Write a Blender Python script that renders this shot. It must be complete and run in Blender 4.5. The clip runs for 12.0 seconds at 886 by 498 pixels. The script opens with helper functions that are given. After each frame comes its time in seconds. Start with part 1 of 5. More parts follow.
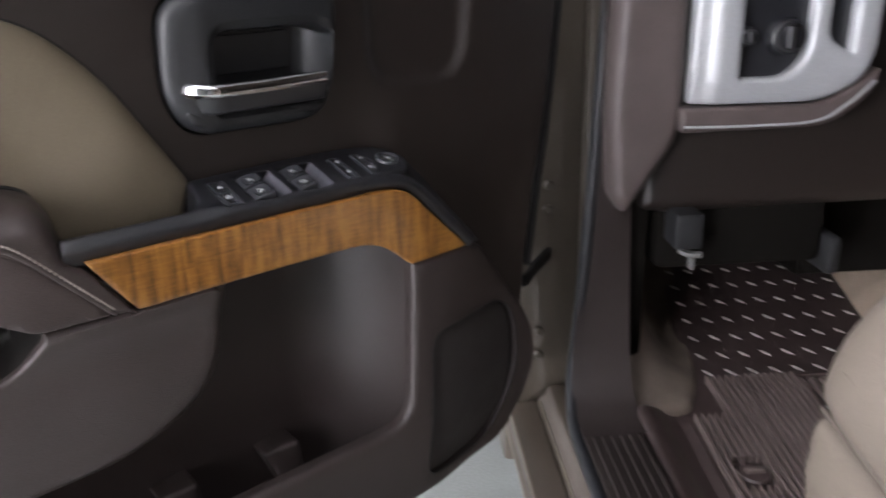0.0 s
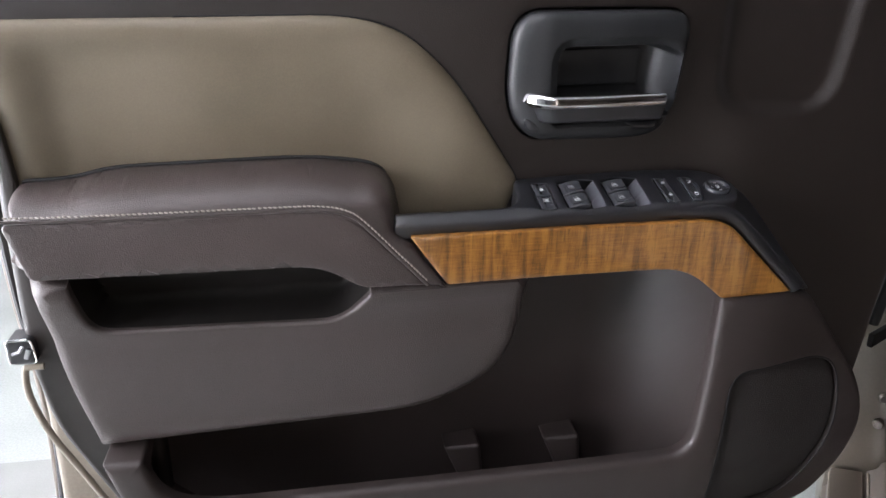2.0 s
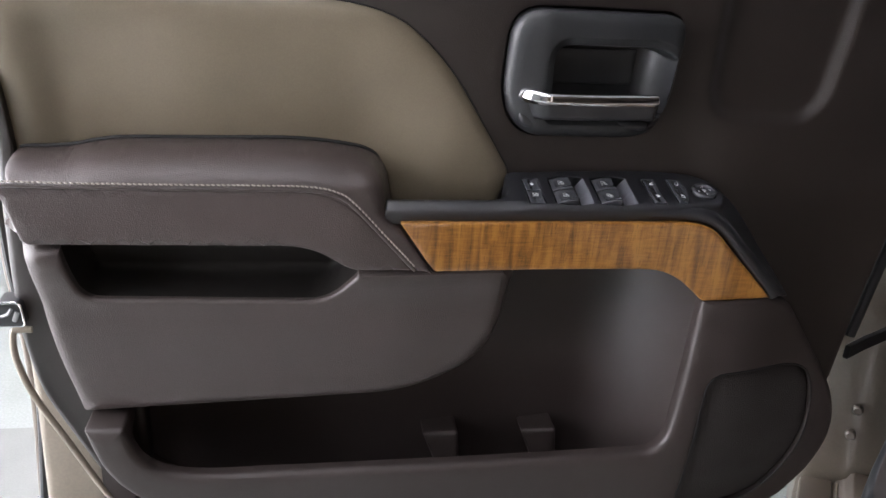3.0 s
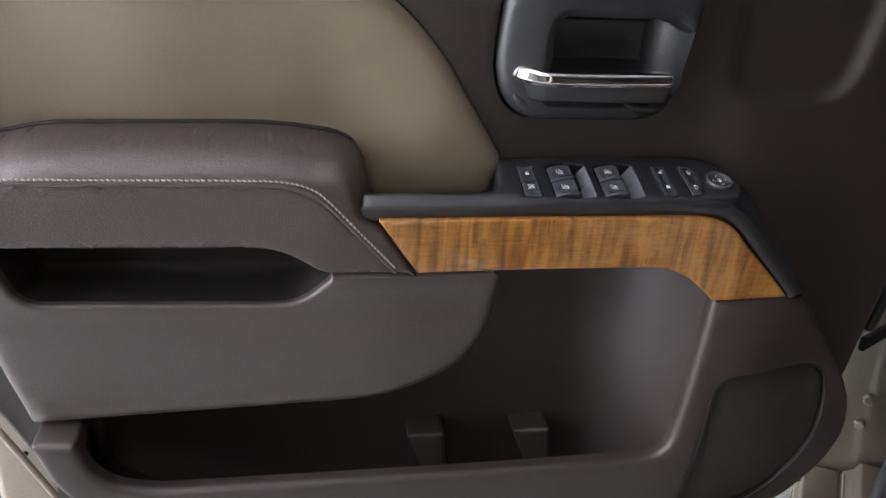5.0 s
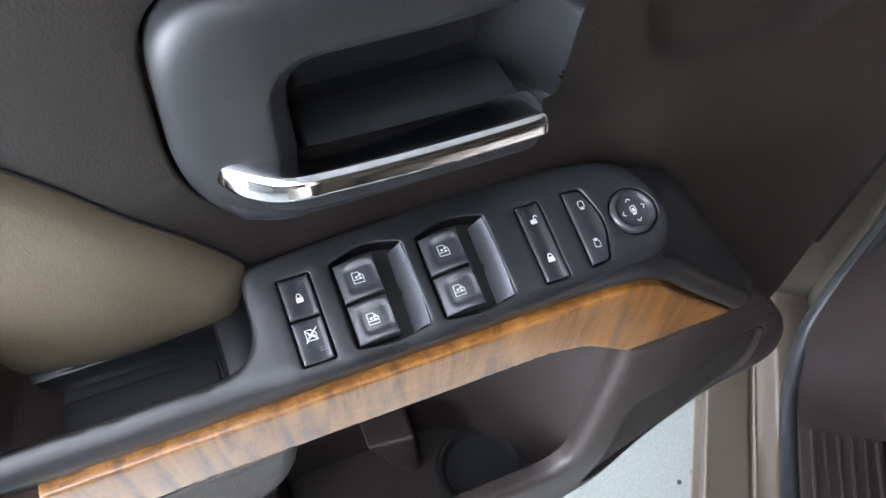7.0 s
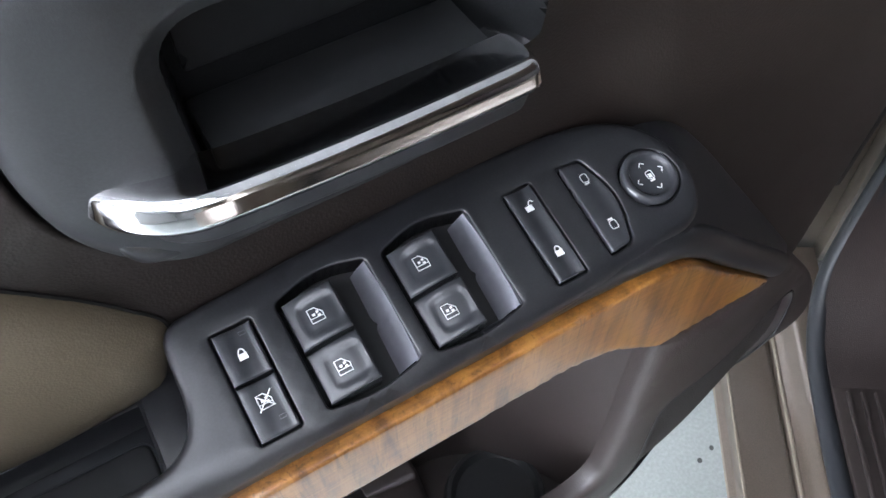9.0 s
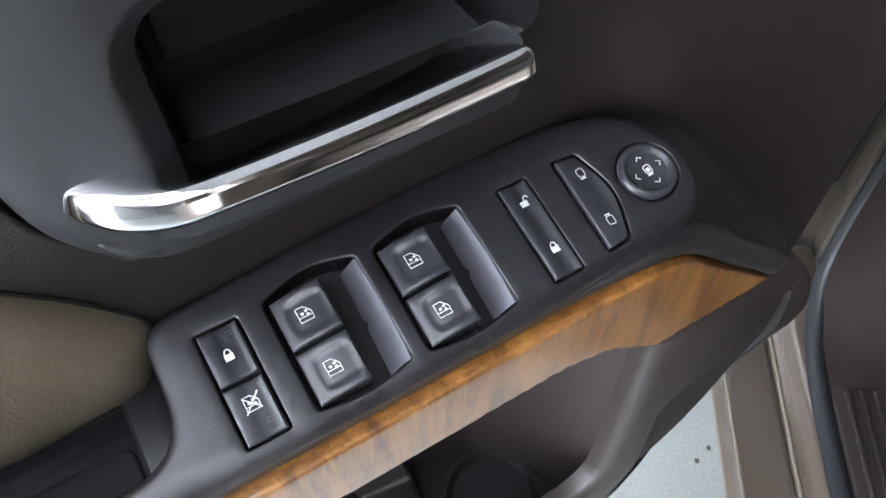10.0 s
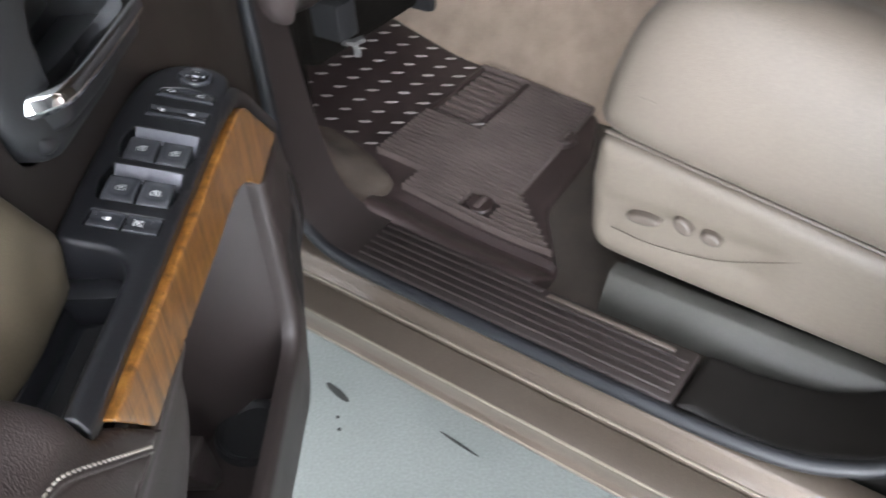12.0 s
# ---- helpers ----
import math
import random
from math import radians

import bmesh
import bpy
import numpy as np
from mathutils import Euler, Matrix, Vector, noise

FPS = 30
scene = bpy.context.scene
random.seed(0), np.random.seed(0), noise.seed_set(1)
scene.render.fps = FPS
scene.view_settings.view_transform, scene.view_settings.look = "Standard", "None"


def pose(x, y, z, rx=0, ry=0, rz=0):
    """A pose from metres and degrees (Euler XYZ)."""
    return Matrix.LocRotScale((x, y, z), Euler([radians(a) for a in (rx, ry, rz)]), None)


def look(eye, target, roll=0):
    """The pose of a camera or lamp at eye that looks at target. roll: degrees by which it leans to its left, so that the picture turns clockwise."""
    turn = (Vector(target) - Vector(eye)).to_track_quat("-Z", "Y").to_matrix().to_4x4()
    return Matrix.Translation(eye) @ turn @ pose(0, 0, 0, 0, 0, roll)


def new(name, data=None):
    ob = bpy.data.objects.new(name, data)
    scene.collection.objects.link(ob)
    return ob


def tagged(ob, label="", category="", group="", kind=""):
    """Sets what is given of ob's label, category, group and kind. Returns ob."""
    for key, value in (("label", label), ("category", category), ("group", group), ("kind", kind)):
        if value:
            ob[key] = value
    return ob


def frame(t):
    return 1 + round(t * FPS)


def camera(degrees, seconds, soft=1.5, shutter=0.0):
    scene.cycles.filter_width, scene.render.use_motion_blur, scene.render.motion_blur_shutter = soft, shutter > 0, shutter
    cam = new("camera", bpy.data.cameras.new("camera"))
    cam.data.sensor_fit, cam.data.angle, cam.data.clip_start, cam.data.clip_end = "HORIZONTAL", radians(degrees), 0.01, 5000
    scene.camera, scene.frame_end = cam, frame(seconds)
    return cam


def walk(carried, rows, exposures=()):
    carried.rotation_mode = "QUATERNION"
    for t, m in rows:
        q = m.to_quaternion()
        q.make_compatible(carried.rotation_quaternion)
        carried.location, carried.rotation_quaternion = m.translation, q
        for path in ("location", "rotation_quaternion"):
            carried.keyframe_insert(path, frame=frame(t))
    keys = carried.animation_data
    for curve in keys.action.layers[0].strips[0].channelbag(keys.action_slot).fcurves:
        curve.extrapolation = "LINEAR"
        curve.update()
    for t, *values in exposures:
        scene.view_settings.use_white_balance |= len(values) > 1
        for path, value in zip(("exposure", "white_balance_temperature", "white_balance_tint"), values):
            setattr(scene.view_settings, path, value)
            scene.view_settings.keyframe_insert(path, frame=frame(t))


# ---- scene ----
cam = camera(57.8, 12.0, shutter=0.22)
PATH = [
    (0, (-0.324, -0.798, 1.37), (0.837, 0.672, 0.669), -1.5),
    (0.5, (-0.251, -0.72, 1.398), (0.368, 1.036, 0.669), -0.0),
    (1, (-0.242, -0.75, 1.418), (0.14, 1.069, 0.678), 0.4),
    (1.5, (-0.247, -0.817, 1.426), (0.059, 1.011, 0.676), 0.9),
    (2, (-0.244, -0.856, 1.421), (0.042, 0.975, 0.67), 0.1),
    (2.5, (-0.244, -0.871, 1.421), (0.053, 0.955, 0.663), 2.6),
    (3, (-0.242, -0.874, 1.419), (0.063, 0.951, 0.657), 3.6),
    (3.5, (-0.241, -0.875, 1.422), (0.076, 0.946, 0.657), 3.8),
    (5.3, (-0.205, -0.678, 1.433), (0.122, 1.058, 0.497), 4.1),
    (5.5, (-0.194, -0.589, 1.434), (0.155, 1.122, 0.459), 4.1),
    (6, (-0.153, -0.375, 1.461), (0.38, 1.164, 0.301), 2.6),
    (6.5, (-0.07, -0.26, 1.492), (0.43, 0.966, -0.007), 1.0),
    (7, (-0.019, -0.251, 1.521), (0.459, 0.832, -0.092), 2.0),
    (7.5, (-0.013, -0.238, 1.504), (0.483, 0.838, -0.107), -0.0),
    (9.5, (0.009, -0.182, 1.428), (0.557, 0.864, -0.187), -3.8),
    (10, (0.009, -0.184, 1.427), (0.564, 0.86, -0.185), -3.4),
    (10.5, (0.003, -0.192, 1.433), (0.567, 0.855, -0.175), -3.8),
    (11, (-0.071, -0.219, 1.468), (0.748, 0.763, -0.069), -8.1),
    (11.5, (-0.237, -0.241, 1.476), (1.012, 0.379, 0.042), -6.9),
    (12, (-0.446, -0.274, 1.489), (1.057, -0.158, 0.175), -4.9),
]
EXPOSURES = [(0.0, 0.0, 6400, 7), (0.5, 0.8, 6250, 4), (1.0, 1.0, 6150, 4), (1.5, 0.5, 6150, 4), (2.0, 0.3, 6300, 6), (2.5, 0.2, 6400, 6), (3.7, 0.2, 6400, 6), (5.4, 0.4, 6250, 5), (6.0, 1.28, 5950, 1), (6.5, 1.1, 5900, 1), (7.0, 0.95, 5900, 2), (7.6, 0.72, 5850, 2), (9.5, 0.75, 5950, 2), (10.6, 0.75, 5950, 2), (11.0, 0.67, 6000, 2), (11.5, 0.88, 6100, 0), (12.0, 0.45, 6150, 1)]
walk(cam, [(t, look(eye, target, roll)) for t, eye, target, roll in PATH], EXPOSURES)

# ---- world and lamps: an assumed bright indoor bay ----
world = bpy.data.worlds.new("bay_air")
scene.world = world
world.use_nodes = True
world.node_tree.nodes["Background"].inputs[0].default_value = (1.0, 1.0, 1.0, 1)
world.node_tree.nodes["Background"].inputs[1].default_value = 0.05
LAMP_POWER = 3.0
LEFT_FILL_POWER = 11.0


# ---- materials ----
def node(nt, kind, **inputs):
    n = nt.nodes.new(kind)
    for k, v in inputs.items():
        n.inputs[k.replace("_", " ")].default_value = v
    return n


def material(name, color, rough, metal=0.0, grain=0.0, grain_scale=400.0, grain_depth=0.0006, mottle=0.12, mottle_scale=18.0,
             coat=0.0, rough_vary=0.08, speckle=0.0, cells=False, specular=0.5):
    """A surface with a mottled tone, a fine grain in relief and uneven gloss."""
    m = bpy.data.materials.new(name)
    m.use_nodes = True
    nt = m.node_tree
    b = nt.nodes["Principled BSDF"]
    b.inputs["Metallic"].default_value = metal
    b.inputs["Coat Weight"].default_value = coat
    b.inputs["Coat Roughness"].default_value = 0.04
    b.inputs["Specular IOR Level"].default_value = specular
    tc = nt.nodes.new("ShaderNodeTexCoord")
    big = node(nt, "ShaderNodeTexNoise", Scale=mottle_scale, Detail=4.0)
    nt.links.new(tc.outputs["Object"], big.inputs["Vector"])
    fine = node(nt, "ShaderNodeTexNoise", Scale=grain_scale * 0.6, Detail=2.0)
    nt.links.new(tc.outputs["Object"], fine.inputs["Vector"])
    ramp = nt.nodes.new("ShaderNodeMapRange")
    ramp.inputs[1].default_value, ramp.inputs[2].default_value = 0.3, 0.7
    ramp.inputs[3].default_value, ramp.inputs[4].default_value = 1 - mottle, 1 + mottle
    nt.links.new(big.outputs[0], ramp.inputs[0])
    spk = nt.nodes.new("ShaderNodeMapRange")
    spk.inputs[1].default_value, spk.inputs[2].default_value = 0.35, 0.75
    spk.inputs[3].default_value, spk.inputs[4].default_value = 1 - 0.06 - speckle, 1 + 0.06 + speckle
    nt.links.new(fine.outputs[0], spk.inputs[0])
    mul = nt.nodes.new("ShaderNodeMath")
    mul.operation = "MULTIPLY"
    nt.links.new(ramp.outputs[0], mul.inputs[0])
    nt.links.new(spk.outputs[0], mul.inputs[1])
    col = nt.nodes.new("ShaderNodeVectorMath")
    col.operation = "SCALE"
    col.inputs[0].default_value = color
    nt.links.new(mul.outputs[0], col.inputs["Scale"])
    nt.links.new(col.outputs[0], b.inputs["Base Color"])
    rr = nt.nodes.new("ShaderNodeMapRange")
    rr.inputs[1].default_value, rr.inputs[2].default_value = 0.3, 0.7
    rr.inputs[3].default_value, rr.inputs[4].default_value = max(0.02, rough - rough_vary), min(1.0, rough + rough_vary)
    nt.links.new(big.outputs[0], rr.inputs[0])
    nt.links.new(rr.outputs[0], b.inputs["Roughness"])
    if grain > 0:
        if cells:
            tex = node(nt, "ShaderNodeTexVoronoi", Scale=grain_scale)
        else:
            tex = node(nt, "ShaderNodeTexNoise", Scale=grain_scale, Detail=3.0)
        nt.links.new(tc.outputs["Object"], tex.inputs["Vector"])
        bump = node(nt, "ShaderNodeBump", Strength=grain, Distance=grain_depth)
        nt.links.new(tex.outputs[0], bump.inputs["Height"])
        nt.links.new(bump.outputs[0], b.inputs["Normal"])
    return m


def wood_material():
    m = bpy.data.materials.new("burl_wood_veneer")
    m.use_nodes = True
    nt = m.node_tree
    b = nt.nodes["Principled BSDF"]
    tc = nt.nodes.new("ShaderNodeTexCoord")

    def streaks(scale_xyz, scale, detail, seed):
        mp = nt.nodes.new("ShaderNodeMapping")
        mp.inputs["Scale"].default_value = scale_xyz
        mp.inputs["Location"].default_value = (seed, seed, seed)
        nt.links.new(tc.outputs["Object"], mp.inputs["Vector"])
        n = node(nt, "ShaderNodeTexNoise", Scale=scale, Detail=detail, Distortion=0.6)
        nt.links.new(mp.outputs[0], n.inputs["Vector"])
        return n.outputs[0]

    bands = streaks((1.0, 1.0, 0.07), 85.0, 7.0, 1.3)
    lines = streaks((0.10, 1.0, 1.0), 520.0, 4.0, 4.7)
    flecks = streaks((1.0, 1.0, 0.06), 380.0, 3.0, 8.1)
    fine = streaks((1.0, 1.0, 0.05), 900.0, 2.0, 2.9)
    mix = nt.nodes.new("ShaderNodeMath")
    mix.operation = "MULTIPLY_ADD"
    nt.links.new(lines, mix.inputs[0])
    mix.inputs[1].default_value = 0.36
    nt.links.new(bands, mix.inputs[2])
    mix2 = nt.nodes.new("ShaderNodeMath")
    mix2.operation = "MULTIPLY_ADD"
    nt.links.new(fine, mix2.inputs[0])
    mix2.inputs[1].default_value = 0.20
    nt.links.new(mix.outputs[0], mix2.inputs[2])
    ramp = nt.nodes.new("ShaderNodeValToRGB")
    e = ramp.color_ramp.elements
    e[0].position, e[0].color = 0.57, (0.096, 0.036, 0.0075, 1)
    e[1].position, e[1].color = 0.93, (0.33, 0.150, 0.032, 1)
    mid = e.new(0.75)
    mid.color = (0.212, 0.089, 0.0165, 1)
    nt.links.new(mix2.outputs[0], ramp.inputs[0])
    fr = nt.nodes.new("ShaderNodeMapRange")
    fr.inputs[1].default_value, fr.inputs[2].default_value = 0.30, 0.42
    fr.inputs[3].default_value, fr.inputs[4].default_value = 0.62, 1.0
    nt.links.new(flecks, fr.inputs[0])
    sc = nt.nodes.new("ShaderNodeVectorMath")
    sc.operation = "SCALE"
    nt.links.new(ramp.outputs[0], sc.inputs[0])
    nt.links.new(fr.outputs[0], sc.inputs["Scale"])
    nt.links.new(sc.outputs[0], b.inputs["Base Color"])
    b.inputs["Roughness"].default_value = 0.35
    b.inputs["Coat Weight"].default_value = 1.0
    b.inputs["Coat Roughness"].default_value = 0.018
    b.inputs["Coat IOR"].default_value = 1.53
    return m


def glow_material(name, color, strength):
    m = bpy.data.materials.new(name)
    m.use_nodes = True
    b = m.node_tree.nodes["Principled BSDF"]
    b.inputs["Base Color"].default_value = (*color, 1)
    b.inputs["Emission Color"].default_value = (*color, 1)
    b.inputs["Emission Strength"].default_value = strength
    return m


BROWN = material("brown_grained_plastic", (0.030, 0.0226, 0.0211), 0.45, grain=0.45, grain_scale=760, grain_depth=0.0004, cells=True, mottle=0.05, rough_vary=0.04)
BROWN_PANEL = material("brown_soft_panel", (0.050, 0.0392, 0.0370), 0.39, grain=0.6, grain_scale=760, grain_depth=0.0005, cells=True, mottle=0.05, rough_vary=0.04)
BROWN_SOFT = material("brown_soft_trim", (0.0130, 0.0086, 0.0069), 0.46, grain=0.3, grain_scale=700, grain_depth=0.0004, cells=True, mottle=0.05, rough_vary=0.03, specular=0.72)
LEATHER = material("brown_leather", (0.052, 0.0402, 0.0378), 0.36, grain=0.55, grain_scale=760, grain_depth=0.0005, cells=True, mottle=0.06, rough_vary=0.04)
BEIGE = material("tan_vinyl", (0.146, 0.120, 0.082), 0.46, grain=0.22, grain_scale=850, grain_depth=0.0004, cells=True, mottle=0.06)
BLACK = material("black_satin_plastic", (0.0115, 0.0117, 0.0143), 0.36, grain=0.15, grain_scale=1500, grain_depth=0.0002, mottle=0.03, rough_vary=0.015, specular=0.85, speckle=0.3)
BEZEL = material("black_handle_plastic", (0.0175, 0.0182, 0.0198), 0.44, grain=0.15, grain_scale=1500, grain_depth=0.0002, mottle=0.03, rough_vary=0.015, specular=0.52, speckle=0.15)
# Bezel plastic made lighter, to paint more light into the handle hollow.
HOLLOW = material("lightened_bezel_plastic", (0.033, 0.034, 0.036), 0.40, mottle=0.04, rough_vary=0.02)
BLACK_DULL = material("black_recess_plastic", (0.017, 0.017, 0.018), 0.50, mottle=0.04, rough_vary=0.02, specular=0.3)
BUTTON = material("black_switch_plastic", (0.036, 0.037, 0.042), 0.25, mottle=0.02, rough_vary=0.01, specular=0.6)
# Grey puts the light caught by the wells' black slopes into the colour.
SWITCH_GREY = material("lit_switch_grey", (0.15, 0.15, 0.17), 0.36, metal=0.3, mottle=0.03, rough_vary=0.02)
ICON = material("white_printed_ink", (0.82, 0.82, 0.82), 0.5, mottle=0.03)
CHROME = material("chrome_plating", (0.78, 0.78, 0.80), 0.07, metal=1.0, rough_vary=0.03, mottle=0.03)
WOOD = wood_material()
THREAD = material("pale_thread", (0.33, 0.30, 0.26), 0.8)
PAINT = material("bronze_metallic_paint", (0.135, 0.108, 0.086), 0.34, metal=0.5, coat=0.6, speckle=0.1, grain_scale=1500, mottle=0.03, rough_vary=0.02)
PAINT_DULL = material("bronze_inner_paint", (0.215, 0.183, 0.142), 0.42, metal=0.2, coat=0.4, mottle=0.04, rough_vary=0.02)
# Body bronze darkened and dulled for the shade behind the open door.
JAMB = material("bronze_shaded_paint", (0.088, 0.073, 0.057), 0.38, coat=0.5, mottle=0.05, rough_vary=0.02)
RUBBER = material("black_rubber_seal", (0.015, 0.016, 0.019), 0.42, mottle=0.06, rough_vary=0.03)
MESH_BROWN = material("brown_speaker_cloth", (0.0185, 0.0142, 0.0130), 0.75, grain=0.8, grain_scale=700, grain_depth=0.0008, cells=True)
MAT_BROWN = material("brown_rubber_mat", (0.050, 0.035, 0.033), 0.38, mottle=0.12, rough_vary=0.05)
PLATE = material("dark_brown_plate_plastic", (0.034, 0.027, 0.025), 0.36, mottle=0.15, rough_vary=0.05)
# Mat rubber made lighter for the light that the rib tops catch.
MAT_RIB = material("lit_brown_rubber_ribs", (0.115, 0.090, 0.082), 0.36, mottle=0.15, rough_vary=0.05)
STUD = material("pale_stud", (0.50, 0.47, 0.45), 0.35, metal=0.3)
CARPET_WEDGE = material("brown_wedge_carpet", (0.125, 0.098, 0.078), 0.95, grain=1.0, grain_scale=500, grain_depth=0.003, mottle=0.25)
# One carpet in two tones: shade painted into the floor, light into the tunnel.
CARPET_SHADED = material("brown_carpet", (0.058, 0.046, 0.037), 0.95, grain=1.0, grain_scale=500, grain_depth=0.003, mottle=0.25)
CARPET = material("lit_carpet", (0.34, 0.265, 0.205), 0.95, grain=1.0, grain_scale=500, grain_depth=0.003, mottle=0.15)
# Near-black: the deep shade of the footwell is put into this colour.
KICK = material("footwell_shade_black", (0.007, 0.006, 0.005), 0.95, grain=1.0, grain_scale=500, grain_depth=0.003, mottle=0.15, specular=0.08)
KICK_PLASTIC = material("near_black_plastic", (0.012, 0.0105, 0.0095), 0.55, mottle=0.06, rough_vary=0.03, specular=0.25)
SEAT = material("cream_leather", (0.152, 0.128, 0.104), 0.42, grain=0.4, grain_scale=500, grain_depth=0.0006, cells=True, mottle=0.05, mottle_scale=7)
SEAT_PLASTIC = material("cream_hard_plastic", (0.140, 0.118, 0.094), 0.45, mottle=0.05)
TAUPE = material("taupe_switch_plastic", (0.095, 0.078, 0.064), 0.45, mottle=0.05)
SILVER = material("silver_dash_plastic", (0.40, 0.41, 0.42), 0.32, metal=0.3, mottle=0.02, rough_vary=0.02)
MAUVE = material("brown_dash_plastic", (0.075, 0.058, 0.055), 0.48, grain=0.3, grain_scale=900, grain_depth=0.0004, cells=True)
FLOOR = material("pale_polished_floor", (0.31, 0.33, 0.315), 0.14, mottle=0.10, mottle_scale=2.5, rough_vary=0.05, speckle=0.03, grain_scale=250)
FLOOR_BAND = material("grey_floor_paint", (0.25, 0.255, 0.245), 0.25, mottle=0.1, mottle_scale=3)
SCUFF = material("dark_scuff_mark", (0.05, 0.05, 0.048), 0.7)
GREY_COVER = material("grey_seat_rail_plastic", (0.060, 0.058, 0.051), 0.5)
WALL_GREY = material("grey_wall_paint", (0.10, 0.10, 0.10), 0.7, mottle=0.05, mottle_scale=2)
WALL_PALE = material("light_grey_wall_paint", (0.26, 0.26, 0.26), 0.7, mottle=0.05, mottle_scale=2)
WALL = material("white_wall_paint", (0.70, 0.70, 0.69), 0.7, mottle=0.03, mottle_scale=2)
CEILING = material("grey_ceiling_paint", (0.38, 0.38, 0.38), 0.8, mottle=0.03, mottle_scale=2)
METAL = material("grey_bare_metal", (0.35, 0.35, 0.36), 0.3, metal=1.0)
GREY_METAL = material("grey_moulded_handle", (0.09, 0.088, 0.085), 0.4, mottle=0.05)
LEFT_FILL = glow_material("left_fill_glow", (1.0, 0.965, 1.03), LEFT_FILL_POWER)
LAMP = glow_material("lamp_diffuser", (1.0, 0.965, 1.03), LAMP_POWER)


# ---- shape tools ----
def rounded(points, step=0.02, seg=7):
    """A closed outline from (a, b, radius) corners, as an array of points that runs anticlockwise."""
    n = len(points)
    out = []
    for i in range(n):
        p = np.array(points[i][:2], float)
        r = points[i][2] if len(points[i]) > 2 else 0.0
        q0, q1 = np.array(points[i - 1][:2], float), np.array(points[(i + 1) % n][:2], float)
        d0, d1 = q0 - p, q1 - p
        l0, l1 = np.linalg.norm(d0), np.linalg.norm(d1)
        r0, r1 = min(r, 0.495 * l0), min(r, 0.495 * l1)
        if r <= 0:
            out.append(p)
            continue
        a, c = p + d0 / l0 * r0, p + d1 / l1 * r1
        for k in range(seg + 1):
            t = k / seg
            out.append((1 - t) ** 2 * a + 2 * t * (1 - t) * p + t * t * c)
    dense = []
    for i in range(len(out)):
        p, q = out[i], out[(i + 1) % len(out)]
        l = np.linalg.norm(q - p)
        if l < 1e-6:
            continue
        k = max(1, int(math.ceil(l / step)))
        dense += [p + (q - p) * j / k for j in range(k)]
    a = np.array(dense)
    area = np.sum(a[:, 0] * np.roll(a[:, 1], -1) - a[:, 1] * np.roll(a[:, 0], -1))
    return a if area > 0 else a[::-1]


def oval(cx, cy, rx, ry, n=40):
    t = np.linspace(0, 2 * math.pi, n, endpoint=False)
    return np.stack([cx + rx * np.cos(t), cy + ry * np.sin(t)], 1)


def inside(p, loop):
    x, y = p[:, 0][:, None], p[:, 1][:, None]
    x0, y0 = loop[:, 0][None], loop[:, 1][None]
    x1, y1 = np.roll(loop[:, 0], -1)[None], np.roll(loop[:, 1], -1)[None]
    dy = np.where(np.abs(y1 - y0) < 1e-12, 1e-12, y1 - y0)
    cross = ((y0 > y) != (y1 > y)) & (x < (x1 - x0) * (y - y0) / dy + x0)
    return cross.sum(1) % 2 == 1


def gap(p, loop):
    """The distance of each point from a closed outline."""
    a, b = loop, np.roll(loop, -1, 0)
    best = np.full(len(p), 1e9)
    d = b - a
    l2 = np.maximum((d * d).sum(1), 1e-14)
    for k in range(0, len(p), 2000):
        q = p[k:k + 2000]
        t = np.clip(((q[:, None] - a[None]) * d[None]).sum(2) / l2[None], 0, 1)
        near = a[None] + t[..., None] * d[None]
        best[k:k + 2000] = np.sqrt(((q[:, None] - near) ** 2).sum(2)).min(1)
    return best


from mathutils.geometry import delaunay_2d_cdt


